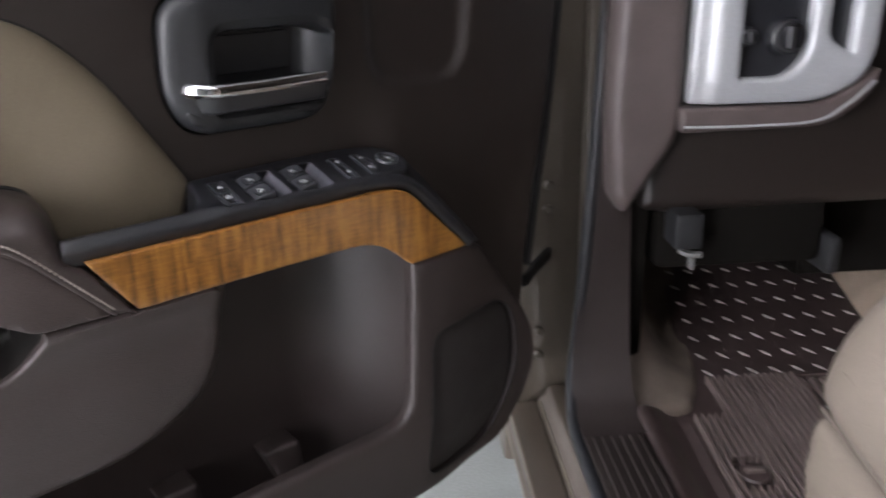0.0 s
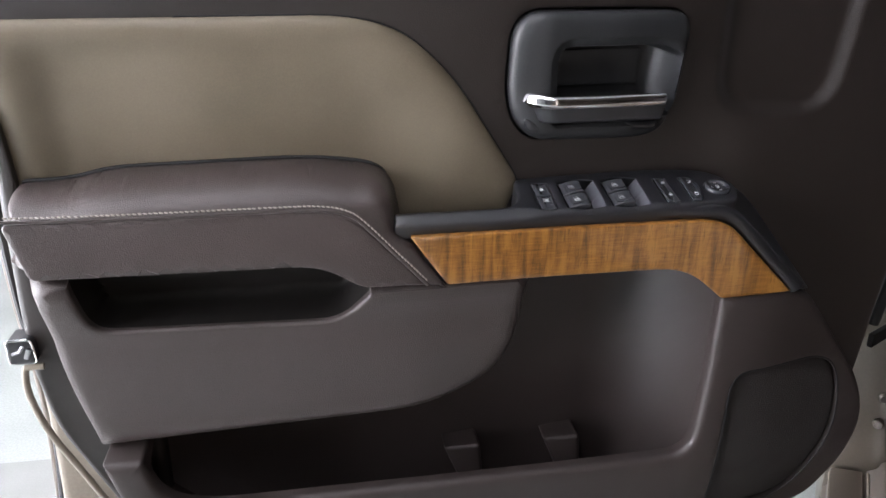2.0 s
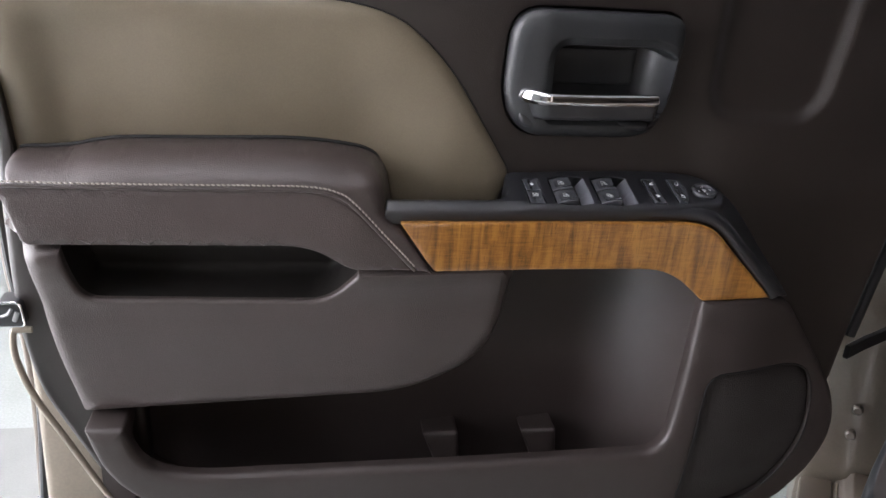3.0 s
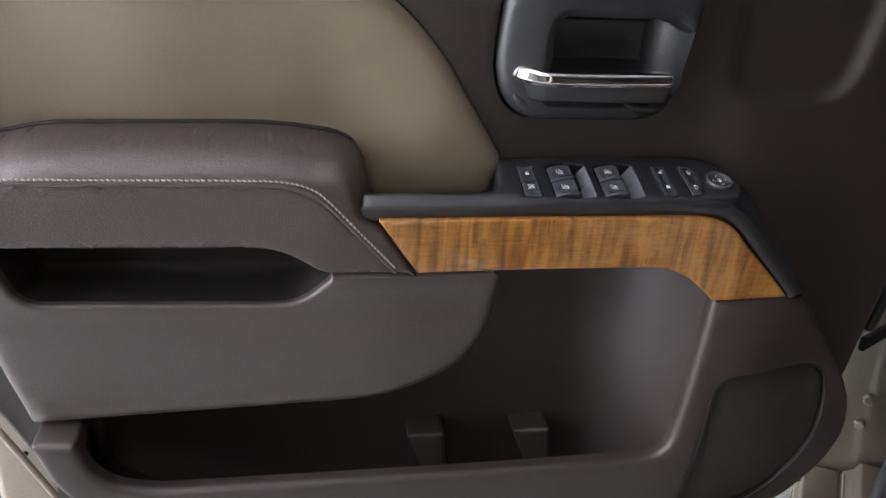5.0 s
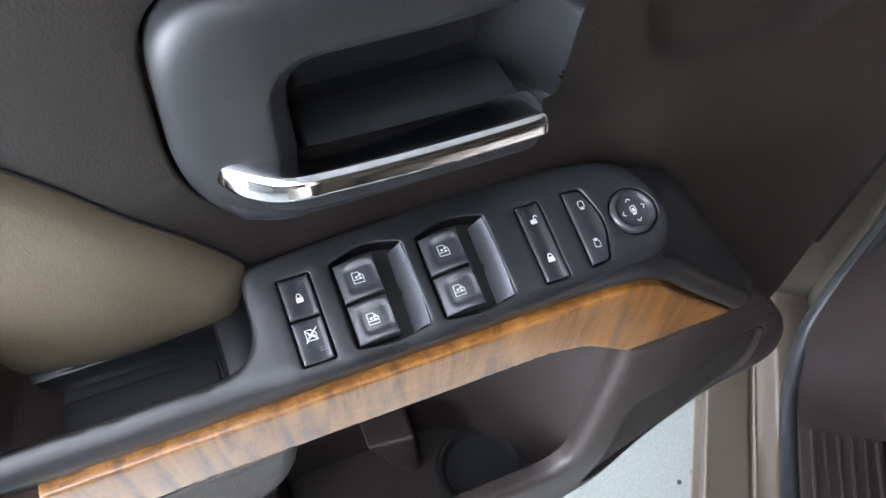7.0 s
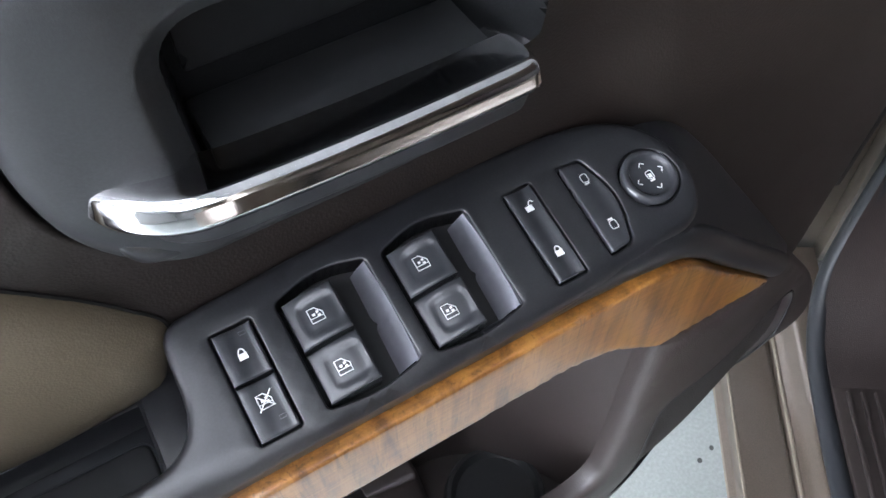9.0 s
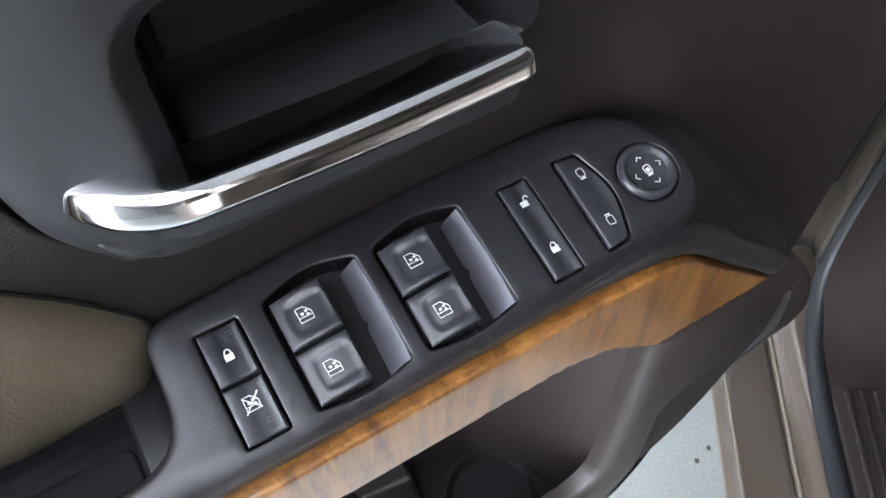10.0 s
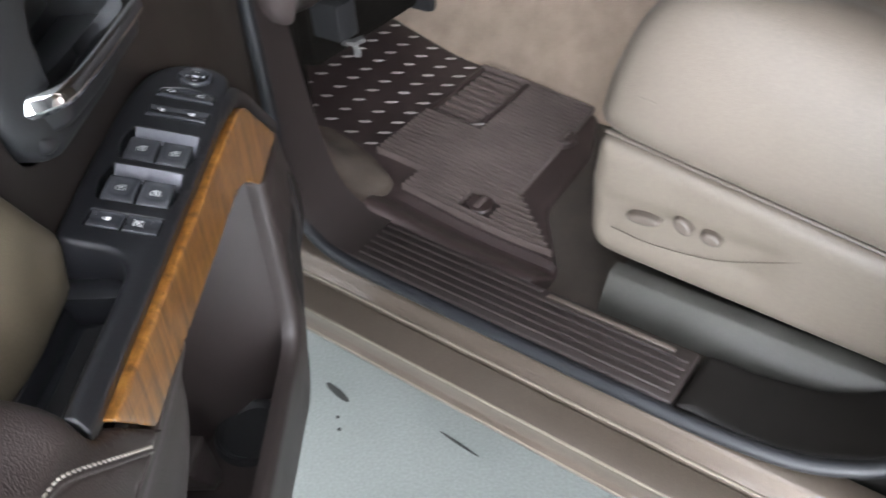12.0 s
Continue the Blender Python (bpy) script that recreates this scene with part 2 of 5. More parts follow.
def relief(outer, front=0.0, back=0.0, edge=0.004, drop=None, holes=(), step=0.012, to=None, flip=False, hole_edge=None, closed=False, lines=()):
    """A moulded panel over an outline: its height is front(a, b), its rim rolls off over `edge`, and a skirt runs back to `back`."""
    f = front if callable(front) else (lambda a, b: np.full(np.shape(a), float(front)))
    bk = back if callable(back) else (lambda a, b: np.full(np.shape(a), float(back)))
    drop = edge if drop is None else drop
    hole_edge = edge if hole_edge is None else hole_edge
    loops = [outer] + list(holes)
    pts, edges = [], []
    for lp in loops:
        s = len(pts)
        pts += [tuple(q) for q in lp]
        edges += [(s + i, s + (i + 1) % len(lp)) for i in range(len(lp))]

    def keep(q):
        ok = inside(q, outer)
        for h in holes:
            ok &= ~inside(q, h)
        return ok

    def measure_gap(q):
        d = gap(q, outer) / max(edge, 1e-6)
        for h in holes:
            d = np.minimum(d, gap(q, h) / max(hole_edge, 1e-6))
        return d

    extra = []
    for k, lp in enumerate(loops):
        w = edge if k == 0 else hole_edge
        if w <= 0:
            continue
        t = np.roll(lp, -1, 0) - np.roll(lp, 1, 0)
        nrm = np.stack([-t[:, 1], t[:, 0]], 1)
        nrm /= np.maximum(np.linalg.norm(nrm, axis=1), 1e-9)[:, None]
        if k > 0:
            nrm = -nrm
        for fr in ((0.07, 0.25, 0.55, 1.0) if drop < 0.03 or k > 0 else (0.004, 0.02, 0.05, 0.10, 0.18, 0.28, 0.42, 0.60, 0.80, 1.0)):
            q = lp + nrm * (fr * w)
            q = q[keep(q)]
            if len(q):
                extra.append(q[measure_gap(q) >= fr * 0.96])
    lo, hi = outer.min(0), outer.max(0)
    gx, gy = np.meshgrid(np.arange(lo[0], hi[0], step), np.arange(lo[1], hi[1], step * 0.87))
    gx = gx + (np.arange(gx.shape[0]) % 2)[:, None] * step * 0.5
    g = np.stack([gx.ravel(), gy.ravel()], 1)
    g = g[keep(g)]
    if len(g):
        g = g[measure_gap(g) > 1.0 + 0.45 * step / max(edge, step * 0.5)]
    extra.append(g)
    extra += [q[keep(q) & (measure_gap(q) > 0.1)] for q in lines]
    for q in extra:
        pts += [tuple(v) for v in q]
    vs, _, fs, *_ = delaunay_2d_cdt([Vector(p) for p in pts], edges, [], 0, 1e-7)
    v = np.array([tuple(p) for p in vs])
    tri = [tuple(x) for x in fs]
    cen = np.array([v[list(x)].mean(0) for x in tri])
    ok = keep(cen)
    tri = [x for x, y in zip(tri, ok) if y]
    h = np.array(f(v[:, 0], v[:, 1]), float)
    sink = np.zeros(len(v))
    for k, lp in enumerate(loops):
        w, deep = (edge, drop) if k == 0 else (hole_edge, hole_edge)
        if w > 0:
            d = np.clip(gap(v, lp) / w, 0, 1)
            sink = np.maximum(sink, deep * (1 - np.sqrt(np.maximum(0, 1 - (1 - d) ** 2))))
    h = h - sink
    count = {}
    for x in tri:
        for i in range(len(x)):
            a, b = x[i], x[(i + 1) % len(x)]
            count[(a, b)] = count.get((a, b), 0) + 1
    rim = [(a, b) for (a, b) in count if (b, a) not in count]
    hb = bk(v[:, 0], v[:, 1])
    to = to or front_of_door
    verts = [to(v[i, 0], v[i, 1], h[i]) for i in range(len(v))]
    twin = {}
    for a, b in rim:
        for i in (a, b):
            if i not in twin:
                twin[i] = len(verts)
                verts.append(to(v[i, 0], v[i, 1], hb[i]))
    faces = tri + [(b, a, twin[a], twin[b]) for a, b in rim]
    if closed:
        base = len(verts)
        verts += [to(v[i, 0], v[i, 1], hb[i]) for i in range(len(v))]
        faces += [tuple(base + i for i in reversed(x)) for x in tri]
    if flip:
        faces = [tuple(reversed(x)) for x in faces]
    return verts, faces


def away(a, b, line):
    """How far points lie from an open line."""
    q = np.stack([np.ravel(a), np.ravel(b)], 1)
    p0, d = line[:-1], np.diff(line, axis=0)
    k = np.clip(((q[:, None] - p0) * d).sum(2) / np.maximum((d * d).sum(1), 1e-12), 0, 1)
    return np.sqrt((((q[:, None] - p0 - k[..., None] * d) ** 2).sum(2)).min(1)).reshape(np.shape(a))


def front_of_door(a, b, h):
    return (a, -h, b)


PAD_TILT = radians(15)


def on_pad(a, b, h):
    return (a + 0.0038, 0.0055 + b * math.cos(PAD_TILT) - h * math.sin(PAD_TILT), 1.1342 + b * math.sin(PAD_TILT) + h * math.cos(PAD_TILT))


CAR_TURN = radians(55.3)
AX, AY = math.cos(CAR_TURN), math.sin(CAR_TURN)


def in_car(u, v, z):
    """The truck's own measures: u ahead, v inwards from the door side, z up."""
    return (u * AX + v * AY, u * AY - v * AX, z)


def tube(path, section, up=(0, 0, 1), caps=True, scales=None):
    """A section (list of 2D points) swept along a path."""
    path = [Vector(p) for p in path]
    up = Vector(up)
    verts, faces = [], []
    m = len(section)
    for i, p in enumerate(path):
        t = (path[min(i + 1, len(path) - 1)] - path[max(i - 1, 0)]).normalized()
        s = t.cross(up).normalized()
        n = s.cross(t).normalized()
        k = scales[i] if scales else 1.0
        for a, b in section:
            verts.append(tuple(p + s * (a * k) + n * (b * k)))
    for i in range(len(path) - 1):
        for j in range(m):
            a, b = i * m + j, i * m + (j + 1) % m
            faces.append((a, b, b + m, a + m))
    if caps:
        faces.append(tuple(reversed(range(m))))
        faces.append(tuple(range((len(path) - 1) * m, len(path) * m)))
    return verts, faces


def round_section(rx, ry=None, n=12):
    ry = rx if ry is None else ry
    return [(rx * math.cos(2 * math.pi * i / n), ry * math.sin(2 * math.pi * i / n)) for i in range(n)]


def box_section(w, h, r=0.003):
    return [tuple(p) for p in rounded([(-w / 2, -h / 2, r), (w / 2, -h / 2, r), (w / 2, h / 2, r), (-w / 2, h / 2, r)], step=1.0, seg=4)]


def curve_through(points, n=8):
    """A smooth line through points of any dimension."""
    p = [np.array(q, float) for q in points]
    p = [2 * p[0] - p[1]] + p + [2 * p[-1] - p[-2]]
    out = []
    for i in range(1, len(p) - 2):
        for k in range(n):
            t = k / n
            out.append(0.5 * (2 * p[i] + (p[i + 1] - p[i - 1]) * t + (2 * p[i - 1] - 5 * p[i] + 4 * p[i + 1] - p[i + 2]) * t * t
                              + (3 * p[i] - p[i - 1] - 3 * p[i + 1] + p[i + 2]) * t ** 3))
    out.append(p[-2])
    return out


def extrude_profile(profile, u0, u1, to=in_car, cuts=1, bend=None):
    """A section in (v, z) run along u; bend(u) may shift it."""
    verts, faces = [], []
    m = len(profile)
    for i in range(cuts + 1):
        u = u0 + (u1 - u0) * i / cuts
        dv, dz = bend(u) if bend else (0, 0)
        verts += [to(u, v + dv, z + dz) for v, z in profile]
    for i in range(cuts):
        for j in range(m):
            a, b = i * m + j, i * m + (j + 1) % m
            faces.append((a, b, b + m, a + m))
    faces.append(tuple(reversed(range(m))))
    faces.append(tuple(range(cuts * m, cuts * m + m)))
    return verts, faces


def block(x0, x1, y0, y1, z0, z1, r=0.003, to=None, seg=2):
    """A box with rolled edges."""
    bm = bmesh.new()
    bmesh.ops.create_cube(bm, size=1.0)
    for v in bm.verts:
        v.co = Vector(((x0 + x1) / 2 + v.co.x * (x1 - x0), (y0 + y1) / 2 + v.co.y * (y1 - y0), (z0 + z1) / 2 + v.co.z * (z1 - z0)))
    if r > 0:
        bmesh.ops.bevel(bm, geom=bm.edges[:] + bm.verts[:], offset=r, segments=seg, profile=0.5, affect="EDGES")
    bm.verts.index_update()
    verts = [tuple(v.co) for v in bm.verts]
    faces = [tuple(v.index for v in f.verts) for f in bm.faces]
    bm.free()
    if to:
        verts = [to(*v) for v in verts]
    return verts, faces


def join(*shapes):
    verts, faces = [], []
    for v, f in shapes:
        s = len(verts)
        verts += list(v)
        faces += [tuple(i + s for i in x) for x in f]
    return verts, faces


def mesh_of(name, shape, mat, angle=35, fix=True):
    me = bpy.data.meshes.new(name)
    me.from_pydata([tuple(float(c) for c in v) for v in shape[0]], [], [tuple(int(i) for i in f) for f in shape[1]])
    if fix:
        bm = bmesh.new()
        bm.from_mesh(me)
        bmesh.ops.recalc_face_normals(bm, faces=bm.faces)
        bm.to_mesh(me)
        bm.free()
    me.polygons.foreach_set("use_smooth", [True] * len(me.polygons))
    me.set_sharp_from_angle(angle=radians(angle))
    me.materials.append(mat)
    me.update()
    return me


def part(name, shape, mat, parent, label="", angle=35, fix=True):
    """One mesh under a thing or under a part."""
    ob = new(name, mesh_of(name, shape, mat, angle, fix))
    ob.parent = parent
    base = parent.matrix_world.copy() if parent.type == "EMPTY" else Matrix()
    ob.matrix_parent_inverse = base.inverted()
    return tagged(ob, label) if label else ob


def thing(name, at, label, category, group="", kind=""):
    ob = new(name)
    ob.empty_display_size = 0.05
    ob.location = at
    ob.matrix_world = Matrix.Translation(at)
    return tagged(ob, label, category, group, kind)


def solid(name, shape, mat, label, category, kind="", group="", angle=35, fix=True):
    return tagged(new(name, mesh_of(name, shape, mat, angle, fix)), label, category, group, kind)


# ---- the bay: floor, unseen walls, ceiling and ceiling lamps ----
solid("floor", block(-5, 5, -5, 5, -0.1, 0.0, 0), FLOOR, "pale grey polished concrete showroom floor with scuffs", "floor", "structure")
solid("wall_north", block(-5, 5, 5, 5.15, 0, 3.4, 0), WALL, "plain white painted bay wall", "wall", "structure")
# Unseen walls; their greys set how much light bounces to the door.
solid("wall_south", block(-5, 5, -5.15, -5, 0, 3.4, 0), WALL_PALE, "unseen light grey wall that bounces some light back", "wall", "structure")
solid("wall_east", block(5, 5.15, -5, 5, 0, 3.4, 0), WALL_GREY, "unseen grey wall that keeps bounced light low", "wall", "structure")
solid("wall_west", join(block(-3.25, -3.1, -5, -1.8, 0, 3.4, 0), block(-3.25, -3.1, 1.3, 5, 0, 3.4, 0), block(-3.25, -3.1, -1.8, 1.3, 2.9, 3.4, 0)), WALL, "unseen white wall with an opening for the added left light", "wall", "structure")
# Unseen glowing sheet, added as the strong light from the left.
solid("backdrop", block(-3.7, -3.65, -5, 3, -0.1, 3.4, 0), LEFT_FILL, "unseen glowing sheet added as light from the left", "backdrop", "structure")
solid("ceiling", block(-5, 5, -5, 5, 3.4, 3.5, 0), CEILING, "unseen grey ceiling with the added lamps", "ceiling", "structure")


def ceiling_lamp(x, y):
    t = thing("ceiling_lamp", (x, y, 3.4), "unseen square ceiling light panel added to light the door", "lamp", "lamps of the bay")
    part("lamp_body", block(x - 0.70, x + 0.70, y - 0.50, y + 0.50, 3.36, 3.398, 0.006), WALL, t)
    part("lamp_diffuser", block(x - 0.66, x + 0.66, y - 0.46, y + 0.46, 3.335, 3.357, 0.006), LAMP, t, "glowing white diffuser")
    return t


# No lamp is in view; rows are set to light the door and its gloss.
for lx in (-2.4, -0.8):
    for ly in (0.35, 1.6, 2.9, 4.2):
        ceiling_lamp(lx, ly)
for lx, ly in ((-2.3, -0.9), (-0.8, -1.0), (-0.8, -2.4)):
    ceiling_lamp(lx, ly)

# ---- the open door ----
door = thing("car_door", (0.0, 0.06, 0.6), "open truck door with brown, tan and wood-grain trim", "car door")


def blend(x, a, b):
    t = np.clip((x - a) / (b - a), 0, 1)
    return t * t * (3 - 2 * t)


# painted shell behind the trim
shell_outline = rounded([(-0.600, 1.42, 0.0), (-0.612, 1.00, 0.08), (-0.604, 0.86, 0.06), (-0.612, 0.59, 0.05), (0.37, 0.60, 0.05), (0.425, 0.72, 0.08), (0.470, 0.95, 0.1), (0.500, 1.42, 0.0)])
part("door_shell", relief(shell_outline, front=lambda a, b: -0.068 - 0.050 * blend(a, -0.53, -0.48) * blend(a, 0.30, 0.25) * blend(b, 0.60, 0.66) * blend(b, 1.12, 1.06), back=-0.17, edge=0.012, step=0.025), PAINT_DULL, door, "bronze painted metal inner shell of the door")
part("door_skin", relief(rounded([(-0.645, 1.42), (-0.648, 0.98, 0.1), (-0.634, 0.82, 0.1), (-0.650, 0.565, 0.04), (0.37, 0.575, 0.06), (0.43, 0.72, 0.08), (0.50, 1.42)]), front=-0.135, back=-0.20, edge=0.008, step=0.06), PAINT, door, "bronze metallic outer door skin")
part("door_seal", tube(curve_through([(-0.628, 0.118, 1.42), (-0.626, 0.118, 1.0), (-0.612, 0.118, 0.87), (-0.616, 0.118, 0.76), (-0.626, 0.118, 0.65), (-0.632, 0.118, 0.58)]), round_section(0.007, 0.012), up=(0, 1, 0)), RUBBER, door, "dark rubber seal on the door edge")


# upper trim, with a shallow moulded recess towards the hinge
recess = rounded([(0.222, 1.48), (0.220, 1.210, 0.05), (0.376, 1.206, 0.055), (0.410, 1.48)], step=0.006)


def upper_height(a, b):
    q = np.stack([np.ravel(a), np.ravel(b)], 1)
    d = gap(q, recess) * np.where(inside(q, recess), 1, -1)
    return (-0.024 - 0.006 * blend(q[:, 0], -0.1, 0.1) - 0.004 * blend(q[:, 0], 0.40, 0.52) - 0.009 * blend(q[:, 1], 1.235, 1.165) * blend(q[:, 0], 0.26, 0.20) - 0.010 * blend(d, -0.005, 0.018)).reshape(np.shape(a))


bezel_outline = rounded([(-0.029, 1.334, 0.036), (-0.035, 1.232, 0.03), (-0.010, 1.190, 0.026), (0.150, 1.189, 0.034), (0.168, 1.232, 0.03), (0.175, 1.332, 0.026)], step=0.006)


def widened(loop, w):
    """The loop moved outwards by w."""
    t = np.roll(loop, -1, 0) - np.roll(loop, 1, 0)
    n = np.stack([t[:, 1], -t[:, 0]], 1)
    n /= np.maximum(np.linalg.norm(n, axis=1), 1e-9)[:, None]
    k = 1 if gap(loop[:1] + n[:1] * 1e-4, loop)[0] >= 0 and not inside(loop[:1] + n[:1] * 1e-4, loop)[0] else -1
    return loop + n * (w * k)


insert_outline = rounded([(-0.585, 1.333, 0.03), (-0.36, 1.333, 0.06), (-0.173, 1.333, 0.075), (-0.098, 1.272, 0.05), (-0.014, 1.139, 0.012), (-0.030, 1.096, 0.006), (-0.20, 1.080, 0.0), (-0.30, 1.095, 0.02), (-0.582, 1.105, 0.02)])
trim_hole = widened(bezel_outline, 0.0022)
insert_hole = widened(insert_outline, -0.010)
upper_outline = rounded([(-0.585, 1.42), (-0.598, 1.00, 0.03), (-0.597, 0.930, 0.02), (-0.584, 0.849, 0.03), (-0.555, 0.786, 0.02), (-0.512, 0.696, 0.01), (-0.462, 0.696, 0.0), (-0.462, 1.04, 0.0), (0.22, 1.04, 0.0), (0.255, 0.80, 0.0), (0.485, 0.80, 0.04), (0.505, 0.98, 0.1), (0.546, 1.20, 0.1), (0.568, 1.42)])
part("upper_trim", relief(upper_outline, front=upper_height, back=-0.06, edge=0.010, step=0.014, holes=[trim_hole, insert_hole], hole_edge=0.0025, lines=[widened(recess, w) for w in (0.005, 0.002, -0.001, -0.004, -0.007, -0.010, -0.014, -0.018)]), BROWN_SOFT, door, "dark brown soft upper door trim")

# tan padded insert


def insert_height(a, b):
    hollow = 0.011 * blend(a, -0.560, -0.512) * blend(a, -0.34, -0.50) * blend(b, 1.325, 1.285)
    under_rim = 0.0035 * blend(b, 1.322, 1.292) * blend(b, 1.20, 1.285) * blend(a, -0.15, -0.22)
    belly = 0.006 * np.exp(-(((a + 0.10) / 0.09) ** 2 + ((b - 1.185) / 0.07) ** 2))
    return -0.014 - (0.013 + 0.016 * blend(a, -0.08, -0.20)) * blend(b, 1.300, 1.155) + belly - hollow - under_rim


seam_line = [(p[0], -float(upper_height(np.array(p[0]), np.array(p[1]))) - 0.0004, p[1]) for p in insert_outline if p[0] > -0.40 and p[1] > 1.13]
part("insert_seam", tube(seam_line, round_section(0.0010, 0.0008, 8), up=(0, 1, 0)), BLACK_DULL, door, "dark seam along the tan insert")
part("insert", relief(insert_outline, front=insert_height, back=-0.07, edge=0.024, drop=0.0115, step=0.012), BEIGE, door, "tan grained vinyl door insert")

# armrest
pad_outline = rounded([(-0.575, 1.090, 0.0), (-0.577, 1.160, 0.02), (-0.515, 1.161, 0.03), (-0.475, 1.172, 0.03), (-0.250, 1.176, 0.05), (-0.166, 1.162, 0.035), (-0.157, 1.103, 0.004), (-0.113, 1.040, 0.0), (-0.150, 1.047, 0.0), (-0.220, 1.085, 0.0)], step=0.008)
pad_crest = np.array([p for p in pad_outline if p[1] > 1.0955 or p[0] > -0.151 and p[1] > 1.0405])


def arm_height(a, b):
    """The face of the armrest: it leans out towards its lower edge and draws in towards the wood strip."""
    return 0.0420 + 0.0060 * blend(b, 1.138, 1.080) - 0.0045 * blend(a, -0.22, -0.14)


def pad_height(a, b):
    """The pad rolls over broadly along its top and sharply where it meets the wood strip."""
    sharp = blend(b, 1.112, 1.088) * blend(a, -0.21, -0.17)
    r = (0.035 - 0.015 * blend(a, -0.22, -0.17)) * (1 - sharp) + 0.005 * sharp
    deep = 0.083 * (1 - sharp) + 0.005 * sharp
    d = np.clip(away(a, b, pad_crest) / r, 0, 1)
    return arm_height(a, b) - 0.0010 - deep * (1 - np.sqrt(1 - (1 - d) ** 2))


part("armrest_pad", relief(pad_outline, front=pad_height, back=-0.045, edge=0.0002, step=0.007, lines=[widened(pad_outline, -w) for w in (0.0006, 0.0015, 0.003, 0.005, 0.0085, 0.0125, 0.018, 0.024, 0.030, 0.035)]), LEATHER, door, "brown leather armrest pad, worn shiny", angle=60)
# Black tube draws both the gap and its contact shadow.
part("pad_gap", tube([(p[0], 0.0400, p[1] + 0.0012) for p in pad_outline if p[1] > 1.11 and p[0] > -0.57], round_section(0.0022, 0.0022, 8), up=(0, 1, 0)), BLACK_DULL, door, "dark line for the gap and contact shadow behind the armrest pad")
arm_front = rounded([(-0.570, 1.139, 0.01), (-0.548, 1.078, 0.008), (-0.252, 1.0765, 0.03), (-0.206, 1.047, 0.012), (-0.136, 1.0445, 0.004), (-0.163, 1.078, 0.0), (-0.207, 1.123, 0.02), (-0.242, 1.139, 0.03)])
part("armrest_front", relief(arm_front, front=arm_height, back=-0.01, edge=0.004, step=0.012), LEATHER, door, "brown leather armrest front")


def stitch_line(shift):
    return curve_through([(-0.566, 1.146 + shift), (-0.50, 1.1445 + shift), (-0.40, 1.144 + shift), (-0.30, 1.144 + shift), (-0.250, 1.143 + shift), (-0.222, 1.137 + shift), (-0.203, 1.124 + shift), (-0.163, 1.081 + shift), (-0.134, 1.049 + shift)], 60)


def on_arm(p, lift):
    return (p[0], -float(arm_height(np.array(p[0]), np.array(p[1]))) - lift, p[1])


def stitches(line, pitch, size):
    """Short plump stitches, each laid slightly aslant."""
    shapes, run = [], 0.0
    for p, q in zip(line, line[1:]):
        run += np.linalg.norm(q - p)
        if run >= pitch:
            run = 0.0
            t = (q - p) / np.linalg.norm(q - p)
            c = np.array(on_arm(q, 0.0016))
            d = np.array((t[0] + 0.22 * t[1], 0, t[1] - 0.22 * t[0]))
            shapes.append(tube([c - d * size, c - d * size * 0.5 + (0, -0.0006, 0), c + d * size * 0.5 + (0, -0.0006, 0), c + d * size], round_section(0.0010, 0.0008, 6), up=(0, 1, 0), scales=[0.5, 1, 1, 0.5]))
    return join(*shapes)


seam = part("seam", tube([on_arm((p[0], p[1] - 0.0038), -0.0008) for p in stitch_line(0.0)[::6]], round_section(0.0022, 0.0020, 8), up=(0, 1, 0)), LEATHER, door, "raised welt beside the stitching")
part("stitching", stitches(stitch_line(0.0015), 0.0046, 0.0020), THREAD, door, "pale thread stitching along the armrest")
part("end_seam", tube([on_arm(p, -0.0022) for p in curve_through([(-0.199, 1.131), (-0.186, 1.117), (-0.155, 1.082), (-0.124, 1.048)], 12)], round_section(0.0012, 0.0010, 8), up=(0, 1, 0)), LEATHER, door, "thin welt beside the stitching")

# bulging lower panel with the pull pocket
pull_hole = rounded([(-0.516, 1.0755, 0.006), (-0.502, 1.006, 0.022), (-0.231, 1.000, 0.025), (-0.194, 1.042, 0.012), (-0.224, 1.0755, 0.02)], step=0.015)
bulge_outline = rounded([(-0.556, 1.077, 0.0), (-0.545, 0.926, 0.08), (-0.524, 0.841, 0.006), (-0.31, 0.850, 0.1), (-0.120, 0.858, 0.06), (-0.024, 0.912, 0.078), (-0.010, 1.046, 0.0), (-0.136, 1.0460, 0.0), (-0.200, 1.0460, 0.0)])


def bulge_height(a, b):
    return 0.0465 - 0.0205 * blend(b, 1.060, 0.985) - 0.014 * blend(b, 0.99, 0.86) - 0.006 * blend(a, -0.16, -0.03)


part("lower_panel", relief(bulge_outline, front=bulge_height, back=-0.035, edge=0.016, drop=0.022, holes=[pull_hole], hole_edge=0.006, step=0.012), BROWN_PANEL, door, "brown grained lower door panel")


def pull_height(a, b):
    q = np.stack([np.ravel(a), np.ravel(b)], 1)
    g = gap(q, pull_hole)
    slope = 0.016 * blend(q[:, 1], 1.026, 1.003)
    return (0.044 - 0.014 * blend(q[:, 1], 1.06, 1.0) - 0.064 * blend(g, -0.004, 0.011) + slope * blend(g, 0.0, 0.010)).reshape(np.shape(a))


# The near-black colour carries the shade inside the pocket.
part("pull_pocket", relief(pull_hole, front=pull_height, back=-0.035, edge=0.0, step=0.005), KICK_PLASTIC, door, "pull pocket painted near-black for the shade inside", angle=60)

# map pocket with its bottle hollow
pocket_outline = rounded([(-0.52, 0.91), (-0.52, 0.65), (0.231, 0.65), (0.231, 1.06), (-0.12, 1.06), (-0.12, 0.91)])


